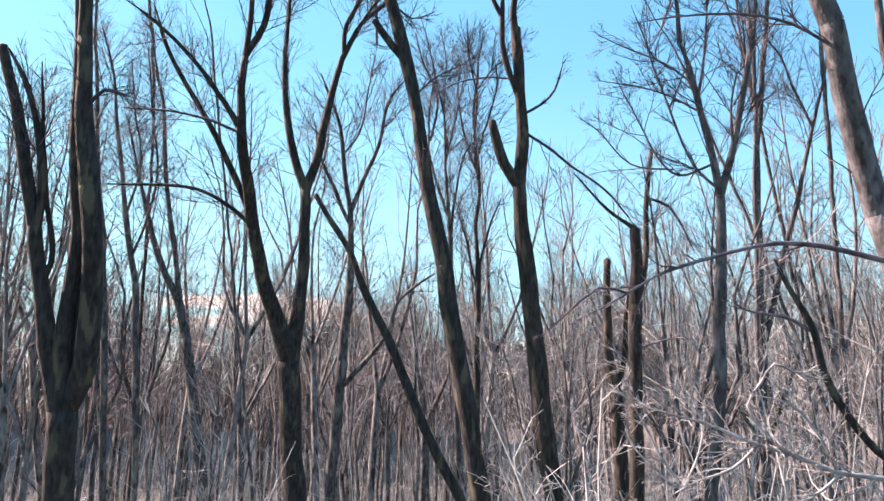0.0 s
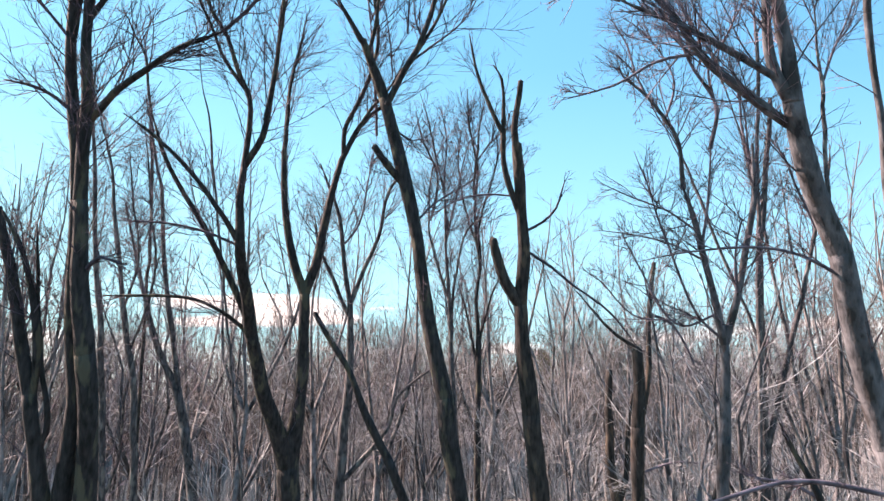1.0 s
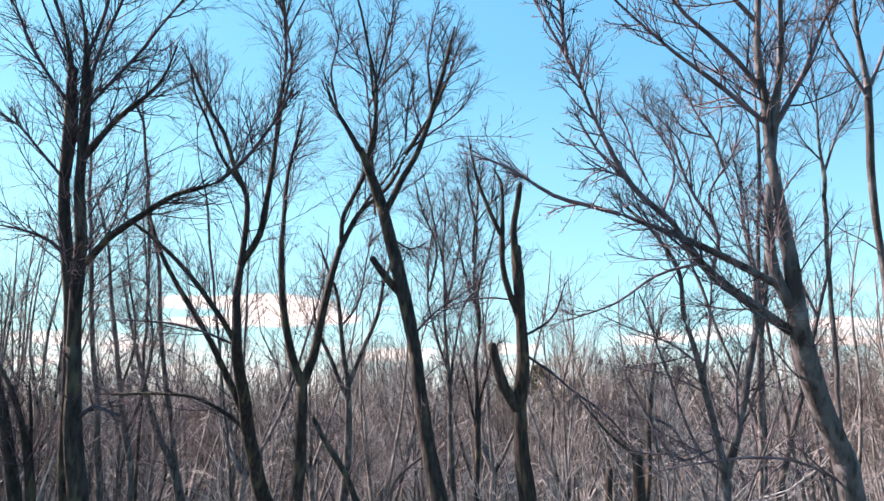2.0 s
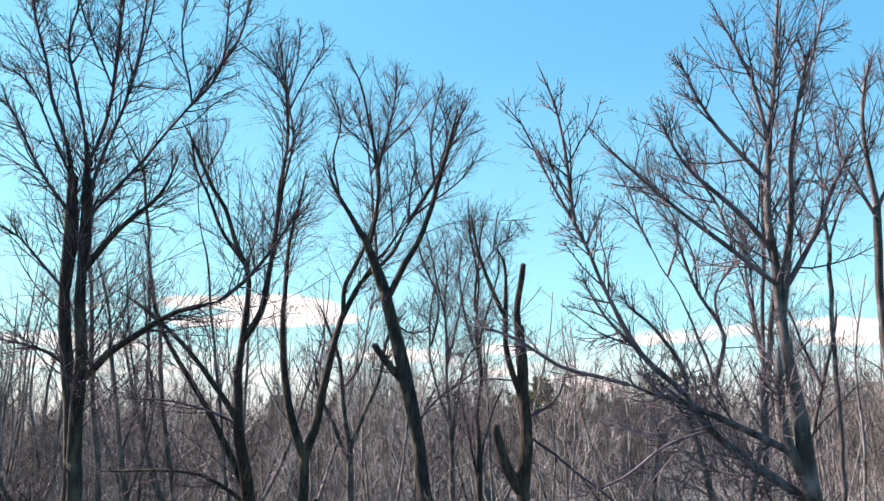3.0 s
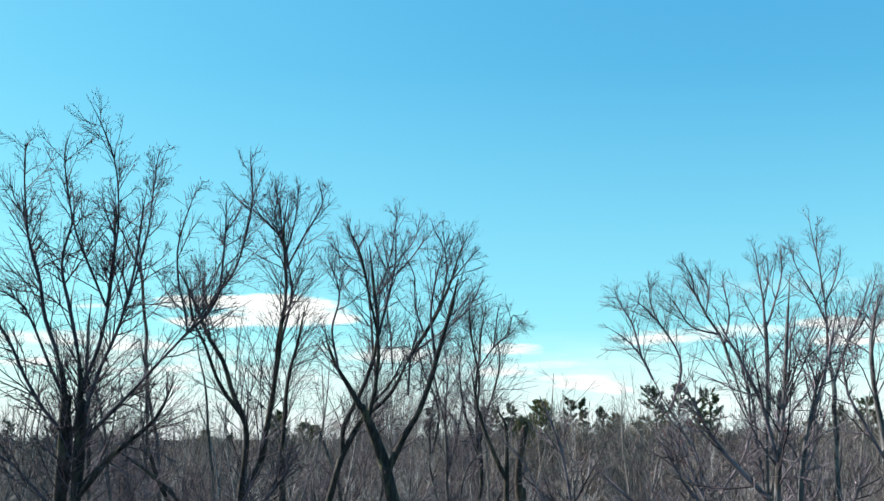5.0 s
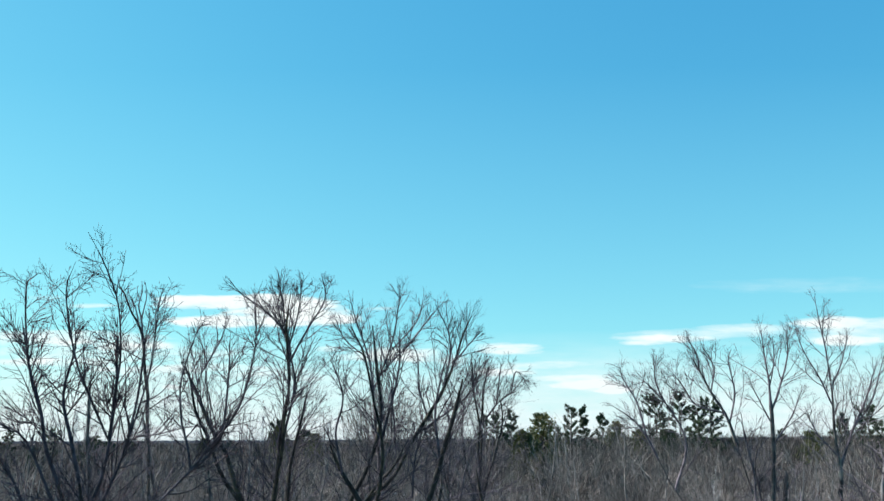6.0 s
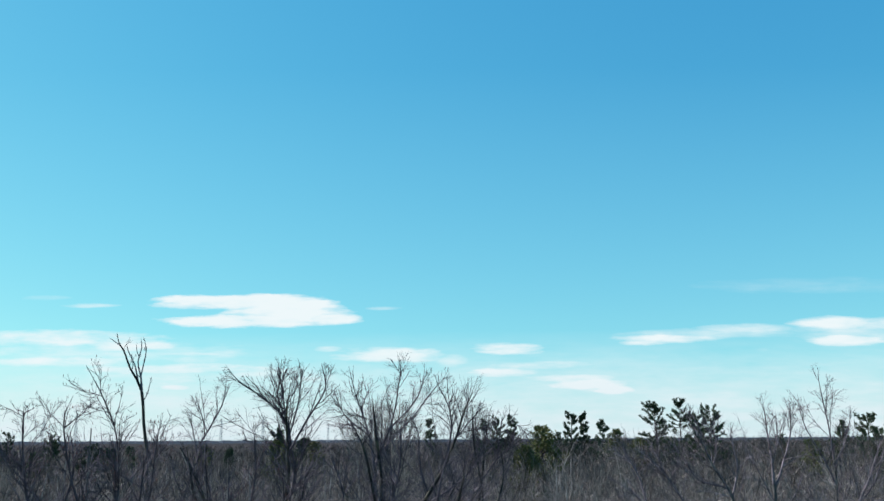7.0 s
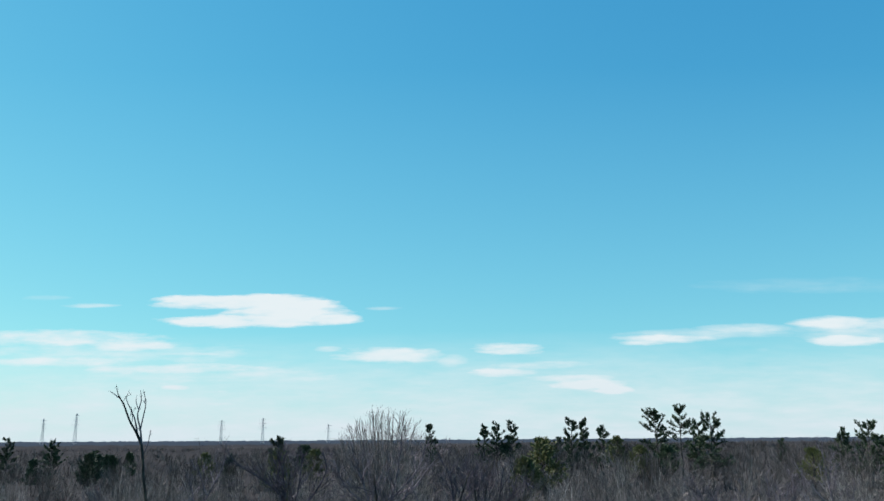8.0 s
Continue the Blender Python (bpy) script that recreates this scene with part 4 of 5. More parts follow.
tree_r.limb(0.038, 0.007, (-1.57, -1.82, 11.66), (-1.63, -1.91, 12.30), (-1.61, -2.02, 13.04), (-1.53, -2.10, 13.63), (-1.49, -2.22, 14.12), (-1.49, -2.32, 14.49))
tree_r.limb(0.036, 0.008, (-1.57, -1.82, 11.66), (-1.49, -1.94, 12.29), (-1.44, -2.06, 12.98), (-1.34, -2.16, 13.51), (-1.26, -2.24, 13.90))
tree_r.limb(0.048, 0.030, (-1.39, -1.56, 10.49), (-1.52, -1.62, 10.68), (-1.59, -1.70, 11.03), (-1.60, -1.78, 11.45))
tree_r.limb(0.045, 0.028, (-1.33, -1.46, 10.29), (-1.79, -1.59, 10.56), (-2.16, -1.72, 10.84), (-2.38, -1.85, 11.12))
tree_r.limb(0.026, 0.009, (-2.38, -1.85, 11.12), (-2.71, -1.92, 11.42), (-3.00, -2.05, 11.95), (-3.24, -2.21, 12.45))
tree_r.limb(0.017, 0.007, (-2.71, -1.92, 11.42), (-2.97, -1.99, 11.67), (-3.14, -2.06, 11.96))
tree_r.limb(0.034, 0.016, (-1.51, -1.61, 10.67), (-1.90, -1.73, 10.84), (-2.36, -1.84, 11.03), (-2.81, -1.95, 11.17))
tree_r.limb(0.020, 0.006, (-2.81, -1.95, 11.17), (-3.07, -1.99, 11.25), (-3.33, -2.03, 11.32), (-3.67, -2.08, 11.51), (-4.02, -2.12, 11.61))
tree_r.limb(0.014, 0.006, (-2.16, -1.72, 10.84), (-2.55, -1.80, 10.74), (-2.88, -1.87, 10.52), (-3.28, -1.94, 10.35))
tree_r.limb(0.026, 0.008, (-0.46, -0.73, 7.40), (-1.04, -0.81, 7.53), (-1.48, -0.88, 7.53), (-1.92, -0.93, 7.44), (-2.44, -0.98, 7.29), (-2.82, -1.01, 7.07), (-3.23, -1.05, 6.86))
tree_r.limb(0.012, 0.006, (-2.75, -1.01, 7.11), (-2.99, -1.04, 7.15), (-3.27, -1.03, 6.93), (-3.45, -1.04, 6.76))
tree_r.limb(0.015, 0.006, (-0.89, -1.10, 9.13), (-1.31, -1.19, 9.31), (-1.74, -1.27, 9.37), (-2.25, -1.33, 9.34), (-2.67, -1.38, 9.23))
tree_r.limb(0.020, 0.006, (-1.60, -2.02, 13.04), (-1.72, -2.12, 13.53), (-1.90, -2.20, 13.87), (-2.05, -2.27, 14.13))
tree_r.limb(0.022, 0.007, (-1.62, -1.97, 12.74), (-2.02, -2.09, 13.11), (-2.23, -2.20, 13.40), (-2.35, -2.30, 13.64))
tree_r.limb(0.016, 0.006, (-1.36, -2.14, 13.41), (-1.24, -2.20, 13.77), (-1.14, -2.28, 14.22))
tree_r.limb(0.026, 0.008, (-1.53, -1.86, 11.90), (-1.28, -1.96, 12.33), (-1.12, -2.05, 12.72), (-0.92, -2.13, 13.10))
tree_r.limb(0.024, 0.007, (-1.62, -1.90, 12.20), (-1.90, -1.98, 12.55), (-2.30, -2.08, 12.85), (-2.56, -2.24, 13.25))
tree_r.limb(0.022, 0.006, (-1.60, -1.85, 11.95), (-2.03, -1.97, 12.25), (-2.62, -2.11, 12.70), (-2.89, -2.22, 12.90), (-3.05, -2.32, 13.04))
tree_r.limb(0.018, 0.005, (-3.20, -2.19, 12.36), (-3.29, -2.30, 12.96), (-3.37, -2.35, 13.30), (-3.47, -2.39, 13.58))
tree_r.limb(0.014, 0.005, (-3.10, -2.12, 12.17), (-3.44, -2.27, 12.79), (-3.58, -2.32, 13.09), (-3.77, -2.35, 13.30))
tree_r.finish(0.12, 0.7, buds=True)
tree_s = Tree(9.82, 9.89, "dark curving stem leaning from the thicket", BARK_DARK)
tree_s.limb(0.064, 0.046, (0.00, 0.00, -0.15), (-4.28, -0.46, 5.47), (-4.77, -0.51, 5.85), (-5.14, -0.57, 6.26), (-5.36, -0.63, 6.74))
tree_s.limb(0.044, 0.027, (-5.36, -0.63, 6.74), (-5.48, -0.71, 7.26), (-5.72, -0.77, 7.72), (-5.87, -0.82, 8.05))
tree_s.limb(0.024, 0.009, (-5.47, -0.70, 7.21), (-5.80, -0.73, 7.39), (-6.13, -0.73, 7.43), (-6.46, -0.74, 7.53))
tree_s.finish(0.5)
tree_u = Tree(-6.75, 17.90, "dead snag with a few bare forked branches", BARK_DEAD)
tree_u.limb(0.045, 0.036, (0.00, 0.00, -0.15), (-0.20, 0.00, 13.29), (-0.42, -0.03, 15.94), (-0.53, -0.07, 16.70), (-0.62, -0.10, 17.30))
tree_u.limb(0.032, 0.010, (-0.62, -0.10, 17.30), (-0.75, -0.14, 17.60), (-0.93, -0.18, 17.92), (-1.09, -0.22, 18.27), (-1.22, -0.26, 18.47), (-1.27, -0.30, 18.72))
tree_u.limb(0.014, 0.006, (-1.16, -0.25, 18.38), (-1.33, -0.27, 18.51), (-1.44, -0.30, 18.58))
tree_u.limb(0.022, 0.007, (-0.73, -0.10, 17.55), (-0.84, -0.13, 17.96), (-0.99, -0.17, 18.27), (-1.05, -0.20, 18.44))
tree_u.limb(0.026, 0.009, (-0.62, -0.10, 17.30), (-0.65, -0.15, 17.63), (-0.72, -0.20, 18.03), (-0.64, -0.25, 18.35), (-0.67, -0.30, 18.58))
tree_u.limb(0.019, 0.007, (-0.65, -0.15, 17.66), (-0.58, -0.20, 17.96), (-0.53, -0.25, 18.27), (-0.60, -0.30, 18.61))
tree_u.limb(0.017, 0.007, (-0.56, -0.05, 17.10), (-0.47, -0.07, 17.29), (-0.42, -0.10, 17.63))
tree_u.limb(0.012, 0.006, (-0.87, -0.15, 17.83), (-0.86, -0.17, 18.06), (-0.90, -0.20, 18.19))
tree_u.limb(0.012, 0.006, (-0.70, -0.20, 18.10), (-0.78, -0.25, 18.30), (-0.75, -0.30, 18.47))
tree_u.finish(0.9, 0.22, thin=0.7)
tree_v = Tree(4.98, 8.41, "slender grey stem at the wood's edge with fine twigs", BARK_PALE, TWIG_GREY)
tree_v.limb(0.052, 0.040, (0.00, 0.00, -0.15), (-0.30, -0.88, 10.48), (-0.35, -1.03, 11.54), (-0.39, -1.14, 12.34), (-0.37, -1.25, 13.16))
tree_v.limb(0.032, 0.014, (-0.37, -1.25, 13.16), (-0.45, -1.33, 13.69), (-0.45, -1.40, 14.23), (-0.36, -1.47, 14.72))
tree_v.limb(0.021, 0.008, (-0.37, -1.23, 13.01), (-0.59, -1.29, 13.39), (-0.75, -1.33, 13.69), (-0.78, -1.39, 14.17))
tree_v.limb(0.021, 0.008, (-0.39, -1.24, 13.04), (-0.16, -1.32, 13.63), (-0.18, -1.40, 14.23), (-0.27, -1.48, 14.78))
tree_v.finish(0.15, 0.7)
tree_l = Tree(-2.99, 16.09, "slender bare maple with a forked top")
tree_l.limb(0.031, 0.026, (0.00, 0.00, -0.15), (-1.78, -1.20, 14.39), (-1.93, -1.31, 15.13), (-1.99, -1.40, 15.79), (-1.92, -1.44, 16.07))
tree_l.limb(0.021, 0.007, (-1.92, -1.44, 16.07), (-1.72, -1.49, 16.40), (-1.50, -1.54, 16.81), (-1.42, -1.62, 17.33))
tree_l.limb(0.014, 0.007, (-1.98, -1.41, 15.84), (-2.08, -1.48, 16.35), (-2.18, -1.53, 16.68))
tree_l.limb(0.014, 0.007, (-1.79, -1.47, 16.28), (-1.90, -1.51, 16.57), (-2.00, -1.56, 16.91))
tree_l.finish(0.13, 1.15, thin=0.9)
tree_w = Tree(9.3, 15.16, "bare maple with limbs sweeping to one side")
tree_w.limb(0.039, 0.027, (0.00, 0.00, -0.15), (-4.68, -1.12, 13.30), (-5.02, -1.21, 13.89), (-5.27, -1.27, 14.36))
tree_w.limb(0.026, 0.010, (-5.27, -1.27, 14.36), (-5.47, -1.33, 14.77), (-5.78, -1.38, 15.12), (-6.07, -1.40, 15.32))
tree_w.limb(0.023, 0.007, (-5.46, -1.32, 14.74), (-5.62, -1.41, 15.35), (-5.87, -1.47, 15.77), (-5.97, -1.52, 16.14))
tree_w.limb(0.026, 0.010, (-4.96, -1.19, 13.79), (-4.73, -1.31, 14.61), (-4.98, -1.39, 15.24), (-5.39, -1.46, 15.72), (-5.71, -1.49, 15.93))
tree_w.limb(0.013, 0.007, (-5.13, -1.42, 15.41), (-5.28, -1.48, 15.87), (-5.23, -1.54, 16.29))
tree_w.finish(0.13, 1.15, thin=0.9)
tree_x = Tree(7.96, 15.16, "bare maple with a slanting fan of upright shoots")
tree_x.limb(0.045, 0.033, (0.00, 0.00, -0.15), (-2.07, -1.12, 13.29), (-2.25, -1.22, 13.99), (-2.44, -1.31, 14.61))
tree_x.limb(0.033, 0.013, (-2.44, -1.31, 14.61), (-2.62, -1.39, 15.18), (-2.98, -1.47, 15.76), (-3.30, -1.55, 16.34))
tree_x.limb(0.020, 0.007, (-2.62, -1.39, 15.18), (-3.16, -1.44, 15.34), (-3.48, -1.53, 15.76), (-3.74, -1.61, 16.07))
tree_x.limb(0.020, 0.007, (-2.56, -1.36, 14.97), (-2.46, -1.47, 15.55), (-2.55, -1.59, 16.17), (-2.50, -1.65, 16.38))
tree_x.limb(0.016, 0.007, (-2.88, -1.44, 15.60), (-2.82, -1.56, 16.07), (-3.09, -1.67, 16.49))
tree_x.limb(0.016, 0.007, (-3.09, -1.50, 15.97), (-3.13, -1.59, 16.28), (-3.35, -1.68, 16.60))
tree_x.finish(0.13, 1.15, thin=0.9)
tree_y = Tree(5.11, 14.45, "upright bare maple with a narrow pointed crown")
tree_y.limb(0.040, 0.035, (0.00, 0.00, -0.15), (0.74, -1.12, 13.34), (0.80, -1.21, 14.01), (0.81, -1.32, 14.80), (0.81, -1.39, 15.29))
tree_y.limb(0.022, 0.006, (0.81, -1.39, 15.29), (0.78, -1.46, 15.79), (0.75, -1.53, 16.30), (0.66, -1.59, 16.71))
tree_y.limb(0.022, 0.006, (0.81, -1.38, 15.20), (1.03, -1.45, 15.69), (1.15, -1.52, 16.20), (1.15, -1.60, 16.75))
tree_y.limb(0.016, 0.006, (0.81, -1.35, 14.98), (0.58, -1.45, 15.39), (0.38, -1.56, 15.79))
tree_y.limb(0.016, 0.006, (0.81, -1.29, 14.58), (1.13, -1.41, 15.09), (1.34, -1.53, 15.58))
tree_y.limb(0.012, 0.006, (0.79, -1.44, 15.61), (0.89, -1.55, 16.09), (0.85, -1.66, 16.49))
tree_y.finish(0.13, 1.15, thin=0.9)
tree_z = Tree(6.84, 14.25, "bare maple with a broad brush of rising shoots")
tree_z.limb(0.046, 0.039, (0.00, 0.00, -0.15), (0.16, -1.12, 13.35), (0.18, -1.20, 13.91), (0.17, -1.24, 14.25))
tree_z.limb(0.031, 0.012, (0.17, -1.24, 14.25), (0.10, -1.32, 14.78), (0.10, -1.39, 15.27), (0.08, -1.46, 15.77))
tree_z.limb(0.016, 0.006, (0.10, -1.39, 15.27), (-0.14, -1.49, 15.77), (-0.43, -1.59, 16.26), (-0.55, -1.69, 16.70))
tree_z.limb(0.016, 0.006, (0.08, -1.45, 15.72), (0.01, -1.56, 16.26), (-0.10, -1.66, 16.76), (-0.18, -1.76, 17.20))
tree_z.limb(0.016, 0.006, (0.09, -1.43, 15.59), (0.27, -1.55, 16.06), (0.37, -1.65, 16.45))
tree_z.limb(0.027, 0.010, (0.17, -1.24, 14.19), (0.37, -1.31, 14.73), (0.60, -1.37, 15.17), (0.90, -1.48, 15.96))
tree_z.limb(0.016, 0.006, (0.50, -1.35, 14.97), (0.73, -1.44, 15.27), (1.01, -1.61, 16.15))
tree_z.limb(0.016, 0.006, (0.16, -1.27, 14.39), (-0.20, -1.37, 14.78), (-0.45, -1.49, 15.27))
tree_z.finish(0.13, 1.15, thin=0.9)
tree_p = Tree(10.53, 8.3, "low shrub with crooked arching pale branches", TWIG_PALE, TWIG_PALE, kind="shrub")
tree_p.limb(0.037, 0.031, (0.00, 0.00, -0.15), (-5.83, -0.46, 5.42), (-6.04, -0.47, 5.53))
tree_p.limb(0.030, 0.010, (-6.04, -0.47, 5.53), (-6.31, -0.49, 5.63), (-6.78, -0.50, 5.68), (-7.10, -0.51, 5.80), (-7.52, -0.53, 5.96), (-7.89, -0.56, 6.11), (-8.32, -0.57, 6.23), (-8.64, -0.59, 6.35))
tree_p.limb(0.020, 0.010, (-7.04, -0.51, 5.78), (-7.31, -0.55, 5.93), (-7.57, -0.62, 6.30), (-7.46, -0.66, 6.51), (-7.34, -0.70, 6.69), (-7.15, -0.71, 6.62), (-6.89, -0.72, 6.55))
tree_p.limb(0.017, 0.007, (-7.48, -0.53, 5.95), (-7.77, -0.57, 5.73), (-8.06, -0.62, 5.63), (-8.40, -0.67, 5.49))
tree_p.limb(0.017, 0.007, (-6.70, -0.49, 5.67), (-7.05, -0.57, 5.47), (-7.42, -0.65, 5.38))
tree_p.limb(0.017, 0.007, (-6.74, -0.49, 5.68), (-6.96, -0.61, 6.04), (-7.24, -0.71, 6.30), (-7.63, -0.80, 6.40))
tree_p.finish(0.15, 0.7, 3.0, up=0.03)
tree_t = Tree(4.66, 9.1, "low shrub with thin crooked pale stems", TWIG_PALE, TWIG_PALE, kind="shrub")
tree_t.limb(0.024, 0.021, (0.00, 0.00, -0.15), (-2.05, -0.45, 5.37), (-2.13, -0.47, 5.50))
tree_t.limb(0.016, 0.006, (-2.13, -0.47, 5.50), (-2.36, -0.51, 5.82), (-2.47, -0.55, 6.05), (-2.61, -0.59, 6.34), (-2.78, -0.61, 6.52))
tree_t.limb(0.013, 0.006, (-2.11, -0.47, 5.47), (-2.31, -0.48, 5.59), (-2.59, -0.52, 5.88), (-2.71, -0.56, 6.11))
tree_t.limb(0.013, 0.006, (-2.12, -0.47, 5.49), (-1.94, -0.52, 5.87), (-1.90, -0.57, 6.22), (-2.22, -0.61, 6.51))
tree_t.finish(0.15, 0.7, 3.0, up=0.05)


# ---- the woods round about ----
def wild_tree(height, seed, label, bark, twig):
    """A bare broadleaf tree with a curved trunk, a few rising limbs and a crown of twigs."""
    rng = np.random.default_rng(seed)
    root = tagged(new("tree"), label, "tree", "bare trees of the wood")
    lean = rng.normal(0, 0.05, 2)
    fork = height * rng.uniform(0.38, 0.58)
    r = 0.0072 * height * rng.uniform(0.75, 1.15)
    zz = np.linspace(-0.1, fork, 5)
    pts = [(lean[0] * z + rng.normal(0, 0.05), lean[1] * z + rng.normal(0, 0.05), z) for z in zz]
    path = spline(pts, 0.8)
    w = Wood()
    w.add(path[None], (np.linspace(r * 1.25, r * 0.85, len(path)))[None], 6)
    w.link("trunk", bark, root)
    top = path[-1]
    limbs = rng.integers(3, 6)
    a0 = rng.uniform(0, 6.28)
    for i in range(limbs):
        a = a0 + i * 6.28 / limbs + rng.normal(0, 0.3)
        out = rng.uniform(0.6, 2.4) * (0.35 if i == 0 else 1)
        h = (height - fork) * rng.uniform(0.75, 1.0)
        q = [tuple(top + np.array((math.cos(a) * out * s ** 0.7, math.sin(a) * out * s ** 0.7, h * s)) + rng.normal(0, 0.13, 3) * (s > 0)) for s in (0, 0.25, 0.5, 0.75, 1)]
        p = spline(q, 0.7)
        R = np.linspace(r * 0.6, 0.012, len(p))
        lw = Wood()
        lw.add(p[None], R[None], 5)
        limb = lw.link("limb", bark, root)
        spray = Wood()
        P1, R1 = sprout(rng, p[None], R[None], 13, (0.08, 0.97), (0.5, 2.8), 0.68, 0.07, (0.006, 0.014), n=4, wander=0.12)
        spray.add(P1, R1, 3)
        P2, R2 = sprout(rng, P1, R1, 7, (0.12, 0.97), (0.3, 1.4), 0.68, 0.06, (0.0045, 0.007), n=2)
        spray.add(P2, R2, 3)
        P3, R3 = sprout(rng, P2, R2, 2, (0.15, 1.0), (0.2, 0.9), 0.65, 0.05, (0.0036, 0.005), n=2)
        spray.add(P3, R3, 3)
        tagged(spray.link("twig_spray", twig, limb), kind="stuff")
    return root


TAKEN = [(t.location.x, t.location.y) for t in scene.objects if t.parent is None and t.name.startswith("tree")]
KINDS = [
    wild_tree(16.6, 11, "bare grey maple rising from the thicket", BARK_LIT, TWIG_HAZE),
    wild_tree(15.2, 12, "bare dark-barked maple with a forked crown", BARK_GREY, TWIG_GREY),
    wild_tree(17.2, 13, "tall bare grey tree with fine twigs", BARK_LIT, TWIG_HAZE),
    wild_tree(14.0, 14, "young bare tree with pale bark", BARK_PALE, TWIG_PALE),
    wild_tree(16.2, 15, "bare grey-twigged maple in the thicket", BARK_LIT, TWIG_HAZE),
    wild_tree(15.4, 16, "slim bare tree with upright limbs", BARK_LIT, TWIG_HAZE),
    wild_tree(17.4, 17, "tall bare tree with dense grey twigs", BARK_LIT, TWIG_HAZE),
    wild_tree(12.5, 18, "low bare tree with pale twigs", BARK_PALE, TWIG_PALE),
]


def scatter(rng, n, near, far, half, gap, power=1.0):
    """n places in a sector ahead, no two closer than gap."""
    spots = list(TAKEN)
    out = []
    tries = 0
    while len(out) < n and tries < n * 60:
        tries += 1
        r = (near ** 2 + (far ** 2 - near ** 2) * rng.random() ** power) ** 0.5
        a = radians(rng.uniform(-half, half))
        x, y = r * math.sin(a), r * math.cos(a)
        if all((x - u) ** 2 + (y - v) ** 2 > gap * gap for u, v in spots):
            spots.append((x, y))
            out.append((x, y))
    TAKEN.extend(out)
    return out


rng = np.random.default_rng(5)
SPOTS = [(x, y) for x, y in scatter(rng, 138, 19, 54, 35, 1.9) if not (0.095 < x / y < 0.15 and 34 < y < 56)]
for i, (x, y) in enumerate(SPOTS):
    m = Matrix.LocRotScale((x, y, 0), Euler((0, 0, rng.uniform(0, 6.28))), Vector((1, 1, 1)) * rng.uniform(0.84, 1.0))
    if i < len(KINDS):
        KINDS[i].matrix_basis = m
    else:
        copy_thing(KINDS[(3, 7)[i % 2] if -0.2 < x / y < 0.14 and i % 5 < 3 else i % len(KINDS)], m)
# taller ones at the near edge of the wood
for i, (x, y, grown) in enumerate(((-3.9, 24, 0.99), (0.4, 23, 0.98), (1.5, 26, 0.99), (-9.4, 21, 1.0), (10.6, 22, 0.98), (-5.6, 19, 0.99))):
    copy_thing(KINDS[(0, 2, 6, 2)[i % 4]], Matrix.LocRotScale((x, y, 0), Euler((0, 0, 1.7 * i)), Vector((grown, grown, grown))))
# a close group of grey trunks
for i, (x, y, grown) in enumerate(((-8.6, 17.0, 0.95), (-7.5, 14.4, 0.92), (-10.4, 19.6, 1.085), (-9.4, 15.6, 0.9), (8.7, 17.4, 0.93))):
    copy_thing(KINDS[(5, 4, 0, 2, 6)[i]], Matrix.LocRotScale((x, y, 0), Euler((0, 0, 0.9 * i)), Vector((grown, grown, grown))))
# young pale ones added among the near trunks, standing in for sunlit lower branches
for i, (x, y, grown) in enumerate(((3.6, 12.6, 0.82), (5.6, 11.8, 0.74), (6.6, 16.0, 0.86), (2.3, 17.6, 0.8), (4.9, 17.2, 0.84), (-4.4, 16.2, 0.74), (4.4, 14.6, 0.8), (7.4, 13.0, 0.84), (2.4, 15.0, 0.7))):
    copy_thing(KINDS[(3, 7)[i % 2]], Matrix.LocRotScale((x, y, 0), Euler((0, 0, 2.1 * i)), Vector((grown, grown, grown))))
# low ones that leave a gap in the skyline
for i, (x, y, grown) in enumerate(((4.4, 37, 0.78), (5.2, 42, 0.8), (5.9, 47, 0.8), (5.3, 51, 0.82))):
    copy_thing(KINDS[(1, 4, 5, 0)[i]], Matrix.LocRotScale((x, y, 0), Euler((0, 0, 1.3 * i)), Vector((grown, grown, grown))))
# a few behind and beside the clearing
for a in (75, 100, 130, 165, 195, 230, 265, 290):
    r = 11 + (a * 7 % 10)
    copy_thing(KINDS[a % len(KINDS)], Matrix.LocRotScale((r * math.sin(radians(a)), r * math.cos(radians(a)), 0), Euler((0, 0, a)), Vector((1, 1, 1))))


def crown(rng, height, limbs, twigs):
    """Paths of one bare crown: rising limbs that spread from the trunk, and twigs on them."""
    fork = height * rng.uniform(0.3, 0.45)
    z0 = rng.uniform(fork, height * 0.78, limbs)
    a, out = rng.uniform(0, 6.28, limbs), rng.uniform(0.5, 2.7, limbs)
    top = np.minimum(z0 + rng.uniform(0.3, 0.62, limbs) * height, height * rng.uniform(0.86, 1.0, limbs) * (1 - 0.02 * out))
    s = np.array((0.0, 0.45, 1.0))
    P = np.empty((limbs, 3, 3))
    P[..., 0] = np.cos(a)[:, None] * out[:, None] * s ** 0.75
    P[..., 1] = np.sin(a)[:, None] * out[:, None] * s ** 0.75
    P[..., 2] = z0[:, None] + (top - z0)[:, None] * s
    P[:, 1:] += rng.normal(0, 0.14, (limbs, 2, 3))
    R = np.tile(np.linspace(1.0, 0.35, 3), (limbs, 1))
    C, Q = sprout(rng, P, R, twigs, (0.1, 1.0), (0.5, 2.2), 0.6, 0.1, (0.3, 0.5), n=2, wander=0.12)
    return P, R * 1.5, C, Q


